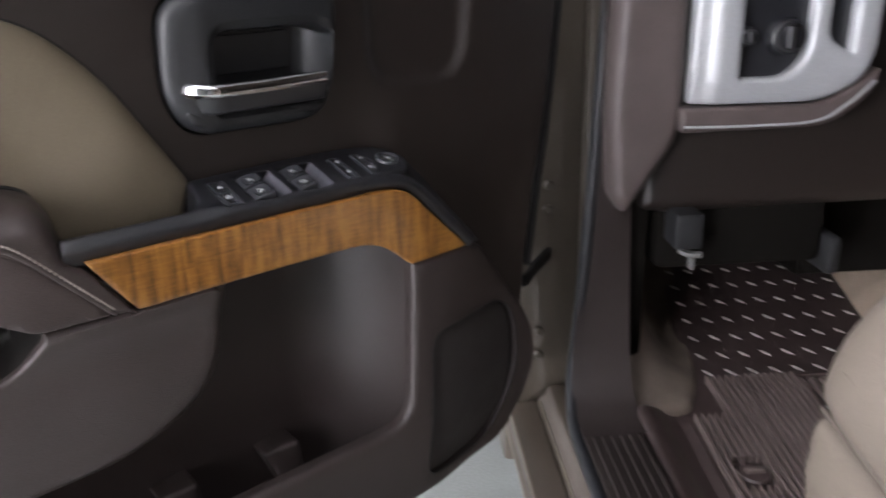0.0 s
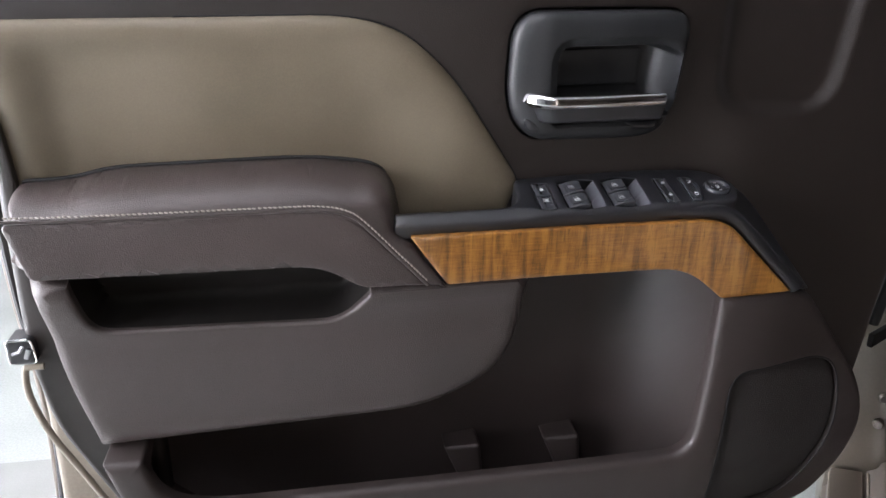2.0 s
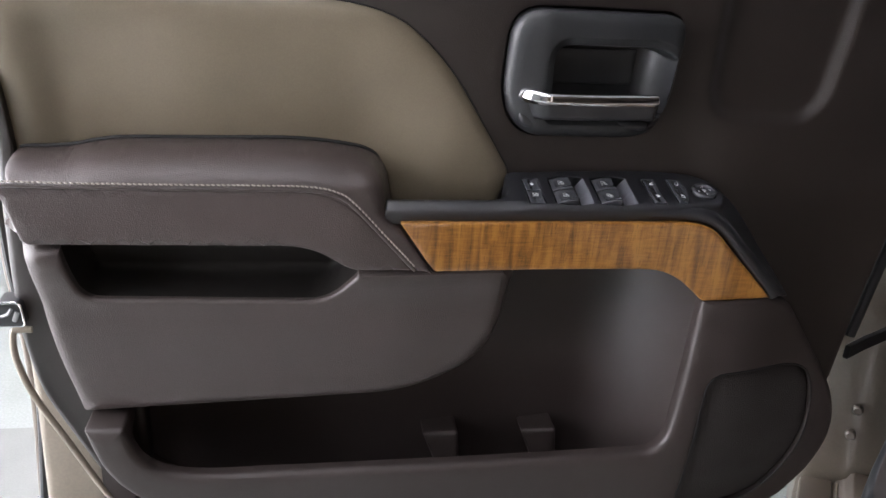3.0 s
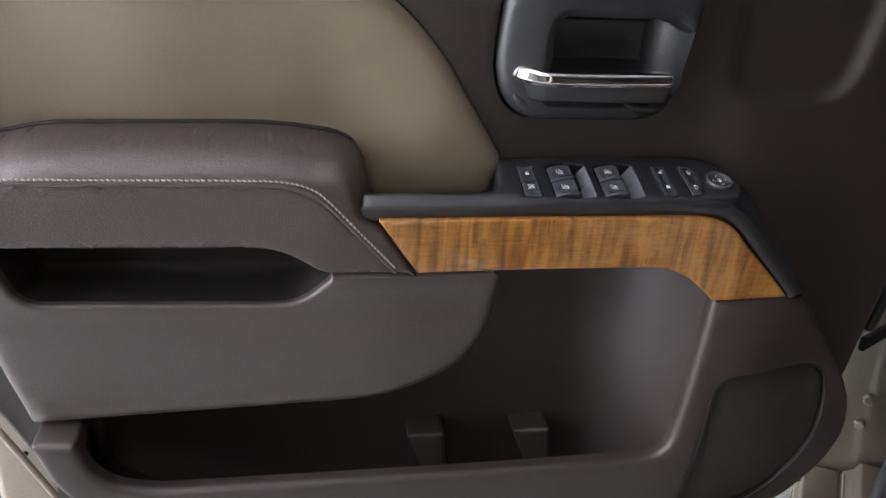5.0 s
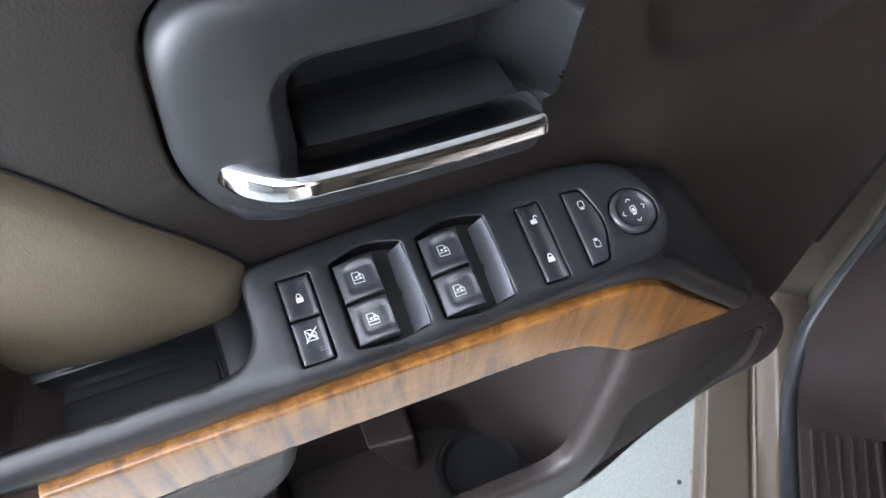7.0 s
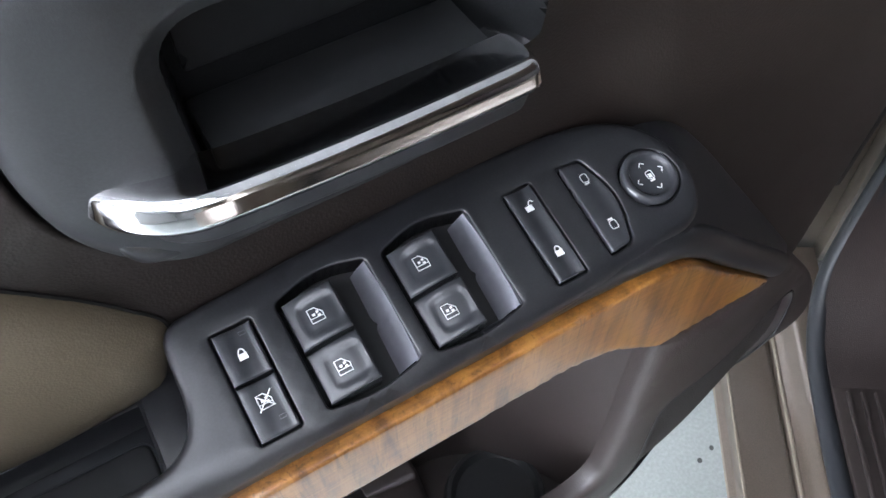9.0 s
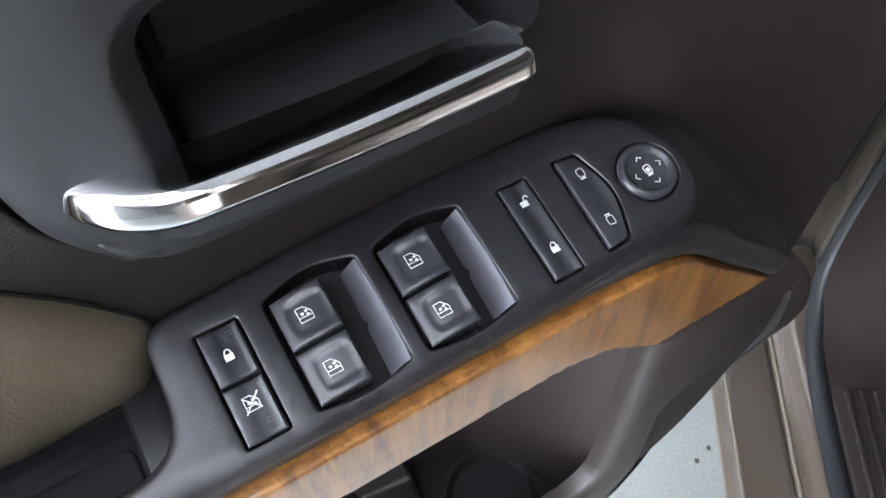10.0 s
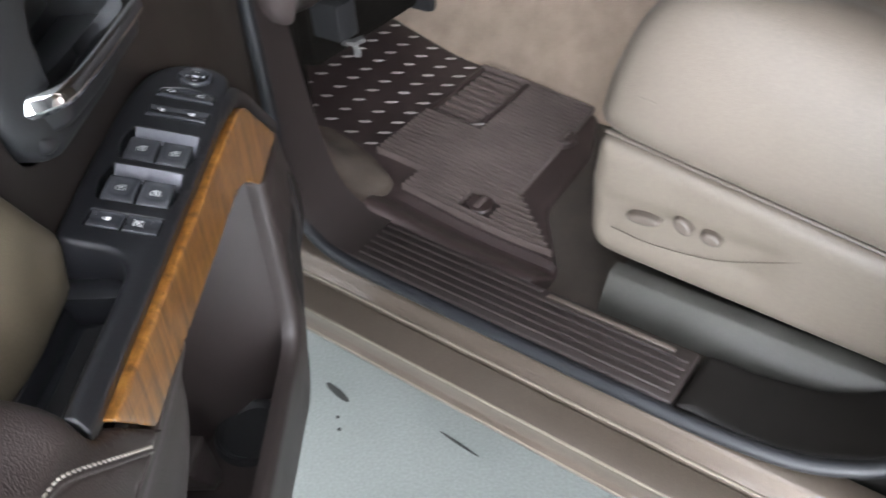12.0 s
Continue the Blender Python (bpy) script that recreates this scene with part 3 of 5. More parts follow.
def pocket_height(a, b):
    t = np.clip((a - 0.105) / 0.127, 0, 1)
    right = 0.128 * (1 - np.sqrt(1 - (0.97 * t) ** 2)) / 0.757
    s = np.clip((-0.40 - a) / 0.08, 0, 1)
    left = 0.075 * (1 - np.sqrt(np.maximum(0, 1 - s ** 2)))
    return -0.098 + np.maximum(right, left)


part("map_pocket", relief(pocket_outline, front=pocket_height, back=-0.104, edge=0.0, step=0.0050), BROWN, door, "deep brown map pocket with bottle hollow")
part("pocket_floor", join(block(-0.52, 0.238, -0.026, 0.100, 0.648, 0.660, 0.0), block(-0.14, 0.238, -0.030, 0.100, 1.050, 1.062, 0.0), block(-0.52, -0.15, 0.030, 0.100, 0.905, 0.915, 0.0), block(-0.150, -0.140, 0.030, 0.100, 0.90, 1.06, 0.0)), BROWN, door, "brown floor and closed sides of the map pocket")
for px in (-0.098, 0.045):
    fin = relief(rounded([(px, 0.744, 0.004), (px + 0.036, 0.655), (px + 0.058, 0.655), (px + 0.050, 0.750, 0.006)]), front=lambda a, b: -0.063 + 0.006 * blend(a, px, px + 0.05), back=-0.098, edge=0.006, step=0.01)
    part("pocket_divider", fin, BROWN, door, "moulded divider at the back of the pocket")

# lower trim: pocket lip and speaker housing
trim_outer = rounded([(-0.517, 0.838, 0.004), (-0.502, 0.784, 0.02), (-0.474, 0.740, 0.04), (-0.36, 0.655, 0.06), (0.10, 0.642, 0.1), (0.445, 0.622, 0.04), (0.480, 0.690, 0.03), (0.486, 0.778, 0.06), (0.468, 0.845, 0.05), (0.352, 0.994, 0.02), (0.318, 1.003, 0.0), (0.228, 1.000, 0.004), (0.222, 0.860, 0.05), (0.214, 0.774, 0.035), (0.0, 0.7680, 0.1), (-0.40, 0.7645, 0.040), (-0.454, 0.782, 0.030), (-0.472, 0.838, 0.004)])


def lower_height(a, b):
    return 0.040 - (0.012 + 0.020 * blend(a, 0.20, 0.36)) * blend(b, 0.80, 0.62) - 0.034 * blend(a, 0.27, 0.47)


grille_hole = rounded([(0.256, 0.893, 0.028), (0.250, 0.662, 0.02), (0.395, 0.646, 0.05), (0.438, 0.720, 0.06), (0.437, 0.845, 0.06), (0.400, 0.900, 0.05)], step=0.012)
part("lower_trim", relief(trim_outer, front=lower_height, back=lambda a, b: np.where((a > -0.47) & (a < 0.235) & (b > 0.755), 0.020, -0.06), edge=0.009, drop=0.010, holes=[grille_hole], hole_edge=0.003, step=0.012), BROWN, door, "brown grained pocket lip and speaker housing")
grille = part("speaker_grille", relief(grille_hole, front=lambda a, b: lower_height(a, b) - 0.006, back=-0.05, edge=0.010, drop=0.006, step=0.012), MESH_BROWN, door, "dark brown cloth speaker grille")
ring = [(p[0], -float(lower_height(np.array(p[0]), np.array(p[1]))) + 0.0010, p[1]) for p in np.vstack([grille_hole, grille_hole[:2]])]
part("grille_ring", tube(ring, round_section(0.0016, 0.0012, 8), up=(0, 1, 0), caps=False), BLACK_DULL, grille, "thin dark gap round the speaker grille")

# wood trim
wood_outline = rounded([(-0.153, 1.103, 0.003), (-0.111, 1.041, 0.004), (0.03, 1.0440, 0.1), (0.176, 1.043, 0.035), (0.227, 0.999, 0.004), (0.317, 1.003, 0.004), (0.250, 1.069, 0.03), (0.216, 1.1045, 0.036), (0.10, 1.1045, 0.1)], step=0.010)


WOOD_TOP = np.array([(-0.30, 1.1045), (0.190, 1.1045), (0.207, 1.1015), (0.222, 1.0935), (0.238, 1.0800), (0.320, 0.9990), (0.40, 0.92)])


def wood_height(a, b):
    """The strip stands upright below its upper edge and tucks in towards the lower one, also round the bend."""
    below = away(a, b, WOOD_TOP)
    return 0.0437 - 0.065 * below - 0.25 * below ** 2 - 0.006 * blend(a, 0.18, 0.36)


part("wood_trim", relief(wood_outline, front=wood_height, back=lambda a, b: wood_height(a, b) - 0.010, edge=0.0026, drop=0.0022, step=0.004), WOOD, door, "glossy orange-brown wood-grain trim strip")

# switch panel on the armrest
panel_outline = rounded([(-0.026, 0.029, 0.012), (-0.029, -0.0290, 0.026), (-0.172, -0.0290, 0.003), (-0.174, -0.0475, 0.003), (0.155, -0.0475, 0.03), (0.228, -0.041, 0.014), (0.243, -0.010, 0.03), (0.222, 0.028, 0.03), (0.165, 0.037, 0.04), (0.09, 0.036, 0.06)], step=0.01)


def recess_loop(x0, x1):
    return rounded([(x0 - 0.0012, 0.0150, 0.003), (x0 - 0.0012, -0.0385, 0.003), (x0 + 0.022, -0.0420, 0.02), (x1, -0.0375, 0.003), (x1, 0.0160, 0.003), (x0 + 0.022, 0.0220, 0.02)], step=0.003)


def slot(x0, x1, y0, y1, r=0.002, step=0.0025):
    return rounded([(x0, y0, r), (x1, y0, r), (x1, y1, r), (x0, y1, r)], step=step)


wells = [recess_loop(0.0250, 0.0695), recess_loop(0.0782, 0.1232)]
slots = [slot(-0.0078, 0.0122, -0.0392, 0.0145), slot(0.1424, 0.1592, -0.0385, 0.0140),
         rounded([(0.1735, -0.0375, 0.002), (0.1875, -0.0365, 0.004), (0.1960, -0.0110, 0.02), (0.1885, 0.0135, 0.003), (0.1745, 0.0145, 0.002)], step=0.003)]
joy_loop = oval(0.2150, -0.0110, 0.0160, 0.0160)
switch = part("switch_panel", relief(panel_outline, front=lambda a, b: -0.0020 * blend(b, -0.038, -0.046) - 0.0010 * blend(a, -0.016, -0.052) - 0.003 * blend(b, -0.036, -0.046) * blend(a, 0.0, -0.04), back=lambda a, b: -0.024 - 0.025 * blend(b, -0.042, -0.034) * blend(a, 0.0, -0.02), edge=0.0042, drop=0.0048, holes=wells + slots + [joy_loop], hole_edge=0.0012, step=0.006, to=on_pad), BLACK, door, "black satin window switch panel")
for w in wells:
    lo = w.min(0)
    part("switch_well", join(relief(w, front=-0.014, back=-0.0145, edge=0.0, step=0.02, to=on_pad),
                             [[on_pad(a, b, h) for a, b in w for h in (-0.001, -0.0145)], [(2 * i, 2 * i + 1, (2 * i + 3) % (2 * len(w)), (2 * i + 2) % (2 * len(w))) for i in range(len(w))]]), BLACK_DULL, switch)


def key(x0, x1, y0, y1, face, back=-0.012, r=0.0012, n=16):
    """A moulded key: an even net of faces over its top, rolled at the rim, with upright sides."""
    def steps(p, q):
        return np.concatenate([[p, p + 0.12 * r, p + 0.4 * r], np.linspace(p + r, q - r, n), [q - 0.4 * r, q - 0.12 * r, q]])
    xs, ys = steps(x0, x1), steps(y0, y1)
    a, b = np.meshgrid(xs, ys)
    d = np.clip(np.minimum(np.minimum(a - x0, x1 - a), np.minimum(b - y0, y1 - b)) / r, 0, 1)
    h = face(a, b) - r * (1 - np.sqrt(1 - (1 - d) ** 2))
    m, k = a.shape
    verts = [on_pad(a[i, j], b[i, j], h[i, j]) for i in range(m) for j in range(k)]
    faces = [(i * k + j, i * k + j + 1, (i + 1) * k + j + 1, (i + 1) * k + j) for i in range(m - 1) for j in range(k - 1)]
    rim = [j for j in range(k)] + [i * k + k - 1 for i in range(1, m)] + [(m - 1) * k + j for j in range(k - 2, -1, -1)] + [i * k for i in range(m - 2, 0, -1)]
    base = len(verts)
    verts += [on_pad(a.flat[i], b.flat[i], back) for i in rim]
    faces += [(rim[i], base + i, base + (i + 1) % len(rim), rim[(i + 1) % len(rim)]) for i in range(len(rim))]
    return verts, faces


def dish(a, b, cx, cy, wx, wy, deep):
    """A shallow square hollow with rounded corners."""
    q = (np.abs((a - cx) / wx) ** 5 + np.abs((b - cy) / wy) ** 5) ** 0.2
    return -deep * blend(q, 1.06, 0.84)


def window_key(x0, x1, y0, y1):
    def face(a, b):
        s = np.clip((a - x0) / (x1 - x0), 0, 1)
        return -0.0014 + 0.0052 * (1 - (1 - s) ** 2.2) + dish(a, b, (x0 + x1) / 2 + 0.0016, (y0 + y1) / 2, (x1 - x0) * 0.36, (y1 - y0) * 0.35, 0.0010)
    return key(x0, x1, y0, y1, face)


def well_slope(gx):
    """The slope that climbs out of a switch well: two shallow scoops that meet in a nick."""
    rows = []
    for y in np.linspace(-0.0372, 0.0148, 27):
        f = (y + 0.0372) / 0.052
        foot = gx + 0.0345 + 0.0016 * math.exp(-((f - 0.5) / 0.035) ** 2) + 0.0016 * (f - 0.5)
        top = gx + 0.0437 - 0.0012 * (2 * f - 1) ** 2
        rows.append([on_pad(foot + (top - foot) * k, y, -0.0125 + 0.0122 * k ** 0.8) for k in np.linspace(0, 1, 7)] + [on_pad(top + 0.0012, y, -0.0006)])
    m = len(rows[0])
    return [v for r in rows for v in r], [(i * m + j, i * m + j + 1, (i + 1) * m + j + 1, (i + 1) * m + j) for i in range(len(rows) - 1) for j in range(m - 1)]


def stroke(points, w, h, closed=False):
    """A thin printed line on the switch panel."""
    p = [np.array(q, float) for q in points]
    if closed:
        p = p + [p[0], p[1]]
    verts, faces = [], []
    for i, q in enumerate(p):
        t = p[min(i + 1, len(p) - 1)] - p[max(i - 1, 0)]
        t /= max(np.linalg.norm(t), 1e-9)
        n = np.array((-t[1], t[0])) * w / 2
        verts += [on_pad(*(q + n), h), on_pad(*(q - n), h)]
    for i in range(len(p) - 1):
        faces.append((2 * i, 2 * i + 1, 2 * i + 3, 2 * i + 2))
    return verts, faces


def filled(points, h):
    return [on_pad(a, b, h) for a, b in points], [tuple(range(len(points)))]


def window_icon(cx, cy, h, struck=False, s=1.0):
    o = [(-0.0028, -0.0028), (0.0026, -0.0028), (0.0026, 0.0004), (0.0002, 0.0030), (-0.0028, 0.0030)]
    m = lambda pts: [(cx + a * s, cy + b * s) for a, b in pts]
    shapes = [stroke(m(o), 0.0005, h, True), stroke(m([(-0.0028, -0.0010), (0.0026, -0.0010)]), 0.0004, h),
              filled(m([(-0.0016, -0.0002), (-0.0004, -0.0002), (-0.0004, 0.0009), (-0.0016, 0.0009)]), h), filled(m([(0.0002, 0.0005), (0.0013, 0.0005), (0.0013, 0.0015), (0.0002, 0.0015)]), h),
              filled(m([(0.0004, -0.0008), (0.0016, -0.0008), (0.0016, 0.0000), (0.0004, 0.0000)]), h)]
    if struck:
        shapes += [stroke(m([(-0.0036, -0.0036), (0.0036, 0.0036)]), 0.0006, h), stroke(m([(-0.0030, 0.0030), (0.0030, -0.0030)]), 0.0005, h)]
    return join(*shapes)


def lock_icon(cx, cy, h, is_open):
    sh = [filled([(cx - 0.0020, cy - 0.0022), (cx + 0.0020, cy - 0.0022), (cx + 0.0020, cy + 0.0008), (cx - 0.0020, cy + 0.0008)], h)]
    dx = 0.0020 if is_open else 0.0
    arc = [(cx + dx - 0.0014 * math.cos(t), cy + 0.0008 + 0.0022 * math.sin(t)) for t in np.linspace(0.0, math.pi * (0.85 if is_open else 1.0), 9)]
    return join(*sh, stroke(arc, 0.0006, h))


def mirror_icon(cx, cy, h, flip_y):
    k = -1 if flip_y else 1
    o = rounded([(cx - 0.0018, cy - 0.0020, 0.0010), (cx + 0.0018, cy - 0.0024, 0.0012), (cx + 0.0018, cy + 0.0024, 0.0014), (cx - 0.0018, cy + 0.0020, 0.0010)], step=0.01, seg=4)
    return join(stroke(list(o), 0.0005, h, True), filled([(cx - 0.0016, cy - k * 0.0026), (cx + 0.0012, cy - k * 0.0026), (cx + 0.0012, cy - k * 0.0036), (cx - 0.0016, cy - k * 0.0036)], h))


for gx in (0.0258, 0.0790):
    for by in (-0.0110, -0.0372):
        part("window_button", window_key(gx, gx + 0.0244, by, by + 0.0242), BUTTON, switch, "black window switch key with white symbol")
        part("symbol", window_icon(gx + 0.0120, by + 0.0120, 0.0026, s=1.15), ICON, switch, "white printed window symbol")
    part("switch_lip", well_slope(gx), SWITCH_GREY, switch, "inner slope of the switch well, painted grey as lit", angle=50)
for y0, y1, tick in ((-0.0382, -0.0128, -0.0325), (-0.0112, 0.0135, 0.0085)):
    part("lock_button", key(-0.0068, 0.0112, y0, y1, lambda a, b: 0.0006 - 0.0008 * blend(a, -0.003, 0.003) * blend(a, 0.0102, 0.0082)), BUTTON, switch, "black lockout key")
    part("indicator", stroke([(0.0045, tick), (0.0075, tick), (0.0075, tick + 0.0016), (0.0045, tick + 0.0016)], 0.0003, 0.0006, True), SWITCH_GREY, switch, "small unlit indicator window")
part("symbol", lock_icon(0.0022, 0.0000, 0.0009, False), ICON, switch, "white printed padlock symbol")
part("symbol", window_icon(0.0022, -0.0225, 0.0009, True, 1.1), ICON, switch, "white printed crossed-out window symbol")
part("lock_rocker", key(0.1434, 0.1582, -0.0375, 0.0130, lambda a, b: 0.0016 - 0.0014 * np.exp(-((a - 0.1525) / 0.0042) ** 2)), BUTTON, switch, "long black door lock rocker")
part("symbol", lock_icon(0.1508, 0.0020, 0.0018, True), ICON, switch, "white printed open padlock symbol")
part("symbol", lock_icon(0.1512, -0.0240, 0.0018, False), ICON, switch, "white printed closed padlock symbol")
part("mirror_rocker", relief(rounded([(0.1745, -0.0365, 0.0015), (0.1868, -0.0355, 0.003), (0.1948, -0.0110, 0.018), (0.1877, 0.0125, 0.002), (0.1755, 0.0135, 0.0015)], step=0.002), front=lambda a, b: 0.0014 - 0.0014 * np.exp(-((a - 0.1880) / 0.006) ** 2), back=-0.01, edge=0.0012, step=0.0012, to=on_pad), BUTTON, switch, "long black mirror selector rocker")
part("symbol", mirror_icon(0.1840, 0.0030, 0.0015, False), ICON, switch, "white printed mirror symbol")
part("symbol", mirror_icon(0.1830, -0.0245, 0.0015, True), ICON, switch, "white printed mirror symbol")


def turned(profile, cx, cy, to, n=48):
    """A form turned about an axis, from (radius, height) pairs; the first pair is its middle."""
    verts, faces = [to(cx, cy, profile[0][1])], []
    for r, h in profile[1:]:
        verts += [to(cx + r * math.cos(2 * math.pi * i / n), cy + r * math.sin(2 * math.pi * i / n), h) for i in range(n)]
    faces += [(0, 1 + i, 1 + (i + 1) % n) for i in range(n)]
    for k in range(len(profile) - 2):
        a, b = 1 + k * n, 1 + (k + 1) * n
        faces += [(a + i, b + i, b + (i + 1) % n, a + (i + 1) % n) for i in range(n)]
    return verts, faces


joy = turned([(0, 0.0008), (0.0092, 0.0008), (0.0104, 0.0011), (0.0114, 0.0022), (0.0122, 0.0027), (0.0132, 0.0027), (0.0143, 0.0022), (0.0150, 0.0011), (0.0153, -0.001), (0.0153, -0.010)], 0.2150, -0.0110, on_pad)
part("mirror_joystick", joy, BUTTON, switch, "round black mirror adjusting pad")
chev = []
for k in range(4):
    t = k * math.pi / 2 + radians(8)
    c, s_ = math.cos(t), math.sin(t)
    chev.append(stroke([(0.2150 + 0.0078 * c - 0.0017 * s_ - 0.0012 * c, -0.0110 + 0.0078 * s_ + 0.0017 * c - 0.0012 * s_), (0.2150 + 0.0082 * c, -0.0110 + 0.0082 * s_), (0.2150 + 0.0078 * c + 0.0017 * s_ - 0.0012 * c, -0.0110 + 0.0078 * s_ - 0.0017 * c - 0.0012 * s_)], 0.0006, 0.0014))
part("symbol", join(*chev, mirror_icon(0.2150, -0.0105, 0.0013, False), filled([(0.2140, -0.0120), (0.2160, -0.0120), (0.2160, -0.0098), (0.2140, -0.0098)], 0.0013)), ICON, switch, "white printed arrows and mirror symbol")

# Dark disc painted in place of the shaded round hollow for a bottle.
part("bottle_hollow_shade", turned([(0, 0.003), (0.038, 0.003), (0.043, 0.010), (0.047, 0.010), (0.050, 0.0)], 0.160, 0.032, lambda a, b, h: (a, b, 0.660 + h), 32), BLACK_DULL, door, "dark disc standing in for the shaded bottle hollow")

# front rail, end skirt and tray of the switch panel
skirt_outline = rounded([(0.170, 1.1065, 0.0), (0.212, 1.1065, 0.03), (0.256, 1.072, 0.02), (0.3205, 1.0055, 0.002), (0.353, 0.9965, 0.004), (0.283, 1.100, 0.03), (0.252, 1.126, 0.020), (0.225, 1.121, 0.01), (0.170, 1.112, 0.0)], step=0.008)


def skirt_height(a, b):
    away = (a - 0.256) * 0.71 + (b - 1.072) * 0.70
    return 0.037 - 0.060 * blend(away, 0.002, 0.046)


part("switch_skirt", relief(skirt_outline, front=skirt_height, back=-0.04, edge=0.006, drop=0.006, step=0.006), BLACK, switch, "black end of the switch panel along the wood")
rail_path = curve_through([(0.105, -0.0325, 1.1135), (0.16, -0.0325, 1.1130), (0.200, -0.0325, 1.1115), (0.222, -0.0325, 1.1060), (0.243, -0.0325, 1.0910), (0.264, -0.0325, 1.0690), (0.296, -0.0315, 1.0365), (0.3265, -0.0305, 1.0060)], 8)
part("switch_rail", tube(rail_path, [(0.0098 * math.cos(t), 0.0078 * math.sin(t)) for t in np.linspace(0, 2 * math.pi, 20, endpoint=False)], up=(0, 1, 0), scales=[0.55 + 0.45 * min(1.0, i / 16) for i in range(len(rail_path))]), BLACK, switch, "black rail that bends down beside the wood")
part("tray", join(block(-0.185, -0.030, -0.030, 0.046, 1.060, 1.078, 0.003), block(-0.185, -0.030, 0.030, 0.048, 1.070, 1.096, 0.006), block(-0.046, -0.020, -0.030, 0.046, 1.062, 1.104, 0.008)), BLACK, switch, "black moulded tray behind the rail")
part("tray_gap", tube([(p[0], p[1], 1.0785) for p in slot(-0.147, -0.049, -0.026, 0.022, 0.009, 0.006)], round_section(0.0011, 0.0011, 6), up=(0, 0, 1), caps=False), RUBBER, switch, "thin gap round the tray mat")
part("tray_mat", relief(slot(-0.146, -0.050, -0.025, 0.021, 0.008), front=1.0812, back=1.076, edge=0.002, step=0.02, to=lambda a, b, h: (a, b, h)), BLACK_DULL, switch, "black rubber tray mat")

# inside handle


def bezel_height(a, b):
    return -0.008 - 0.0075 * blend(a, 0.014, -0.036) - 0.006 * blend(a, 0.08, 0.17) - 0.004 * blend(b, 1.23, 1.19) + 0.004 * blend(b, 1.25, 1.31)


hollow = rounded([(0.020, 1.297, 0.020), (0.022, 1.214, 0.004), (0.210, 1.214, 0.004), (0.210, 1.255, 0.004), (0.150, 1.297, 0.024)], step=0.003)


def scoop_end(b):
    return 0.1635 + 0.07 * (b - 1.232)


def handle_face(a, b):
    """The face of the bezel: a bevelled rim, a steep wall and a rounded far end to the hollow."""
    q = np.stack([np.ravel(a), np.ravel(b)], 1)
    d = (gap(q, hollow) * np.where(inside(q, hollow), 1, -1)).reshape(np.shape(a))
    bevel = 0.0070 * np.clip((d + 0.0090) / 0.0090, 0, 1)
    wall = 0.040 * blend(d, 0.0, 0.0055)
    t = np.clip((a - scoop_end(b) + 0.037) / 0.037, 0, 1)
    return bezel_height(a, b) - (bevel + wall) * (np.sqrt(1 - 0.91 * t ** 2) - 0.3) / 0.7


bezel_lines = [widened(hollow, w) for w in (0.0095, 0.0085, 0.0065, 0.0040, 0.0012, 0.0, -0.0012, -0.0028, -0.0044, -0.0058)]
bezel_lines += [np.stack([scoop_end(np.linspace(1.200, 1.322, 40)) - e, np.linspace(1.200, 1.322, 40)], 1) for e in np.linspace(0.0, 0.038, 20)]
bezel = part("handle_bezel", relief(bezel_outline, front=handle_face, back=-0.05, edge=0.016, drop=0.010, step=0.0034, lines=bezel_lines), BEZEL, door, "black satin door handle bezel with a hollow behind the lever", angle=33)
part("handle_backing", relief(rounded([(0.031, 1.288, 0.004), (0.031, 1.246, 0.002), (0.130, 1.246, 0.002), (0.132, 1.288, 0.004)], step=0.008), front=lambda a, b: bezel_height(a, b) - 0.0440, back=-0.062, edge=0.0010, step=0.006), HOLLOW, bezel, "flat dark panel at the bottom of the handle hollow")
part("hollow_floor", block(0.027, 0.142, 0.012, 0.056, 1.222, 1.233, 0.003), HOLLOW, bezel, "dark floor of the handle hollow")
lever_path = curve_through([(-0.0050, 0.0310, 1.2425), (-0.0035, 0.0215, 1.2425), (0.0010, 0.0130, 1.2418), (0.0105, 0.0062, 1.2408), (0.024, 0.0028, 1.2406), (0.06, 0.0005, 1.2408), (0.10, -0.0012, 1.2418), (0.132, -0.0015, 1.2424), (0.141, -0.0010, 1.2424)], 7)
LEVER_SECTION = [tuple(p) for p in rounded([(-0.0110, -0.0068, 0.002), (0.0105, -0.0092, 0.0012), (0.0134, -0.0046, 0.0012), (0.0108, 0.0050, 0.0066), (-0.0110, 0.0042, 0.0014)], step=0.0014, seg=6)]
ks = [1.34 - 0.34 * min(1.0, i / 30) for i in range(len(lever_path) - 6)] + [1.0, 0.99, 0.97, 0.93, 0.85, 0.66]
lever = part("handle_lever", tube(lever_path, LEVER_SECTION, up=(0, 0, 1), scales=ks), CHROME, bezel, "polished chrome pull lever", angle=50)
under = [(p[0] + 0.001, p[1] + 0.0030, p[2] - 0.0175) for p in lever_path]
UNDER_SECTION = [tuple(p) for p in rounded([(-0.0100, -0.0105, 0.002), (0.0040, -0.0105, 0.004), (0.0104, 0.0098, 0.001), (-0.0100, 0.0098, 0.001)], step=0.003, seg=4)]
part("lever_back", tube(under, UNDER_SECTION, up=(0, 0, 1), scales=[min(k, 1.12) for k in ks]), BLACK, bezel, "black underside of the lever", angle=50)
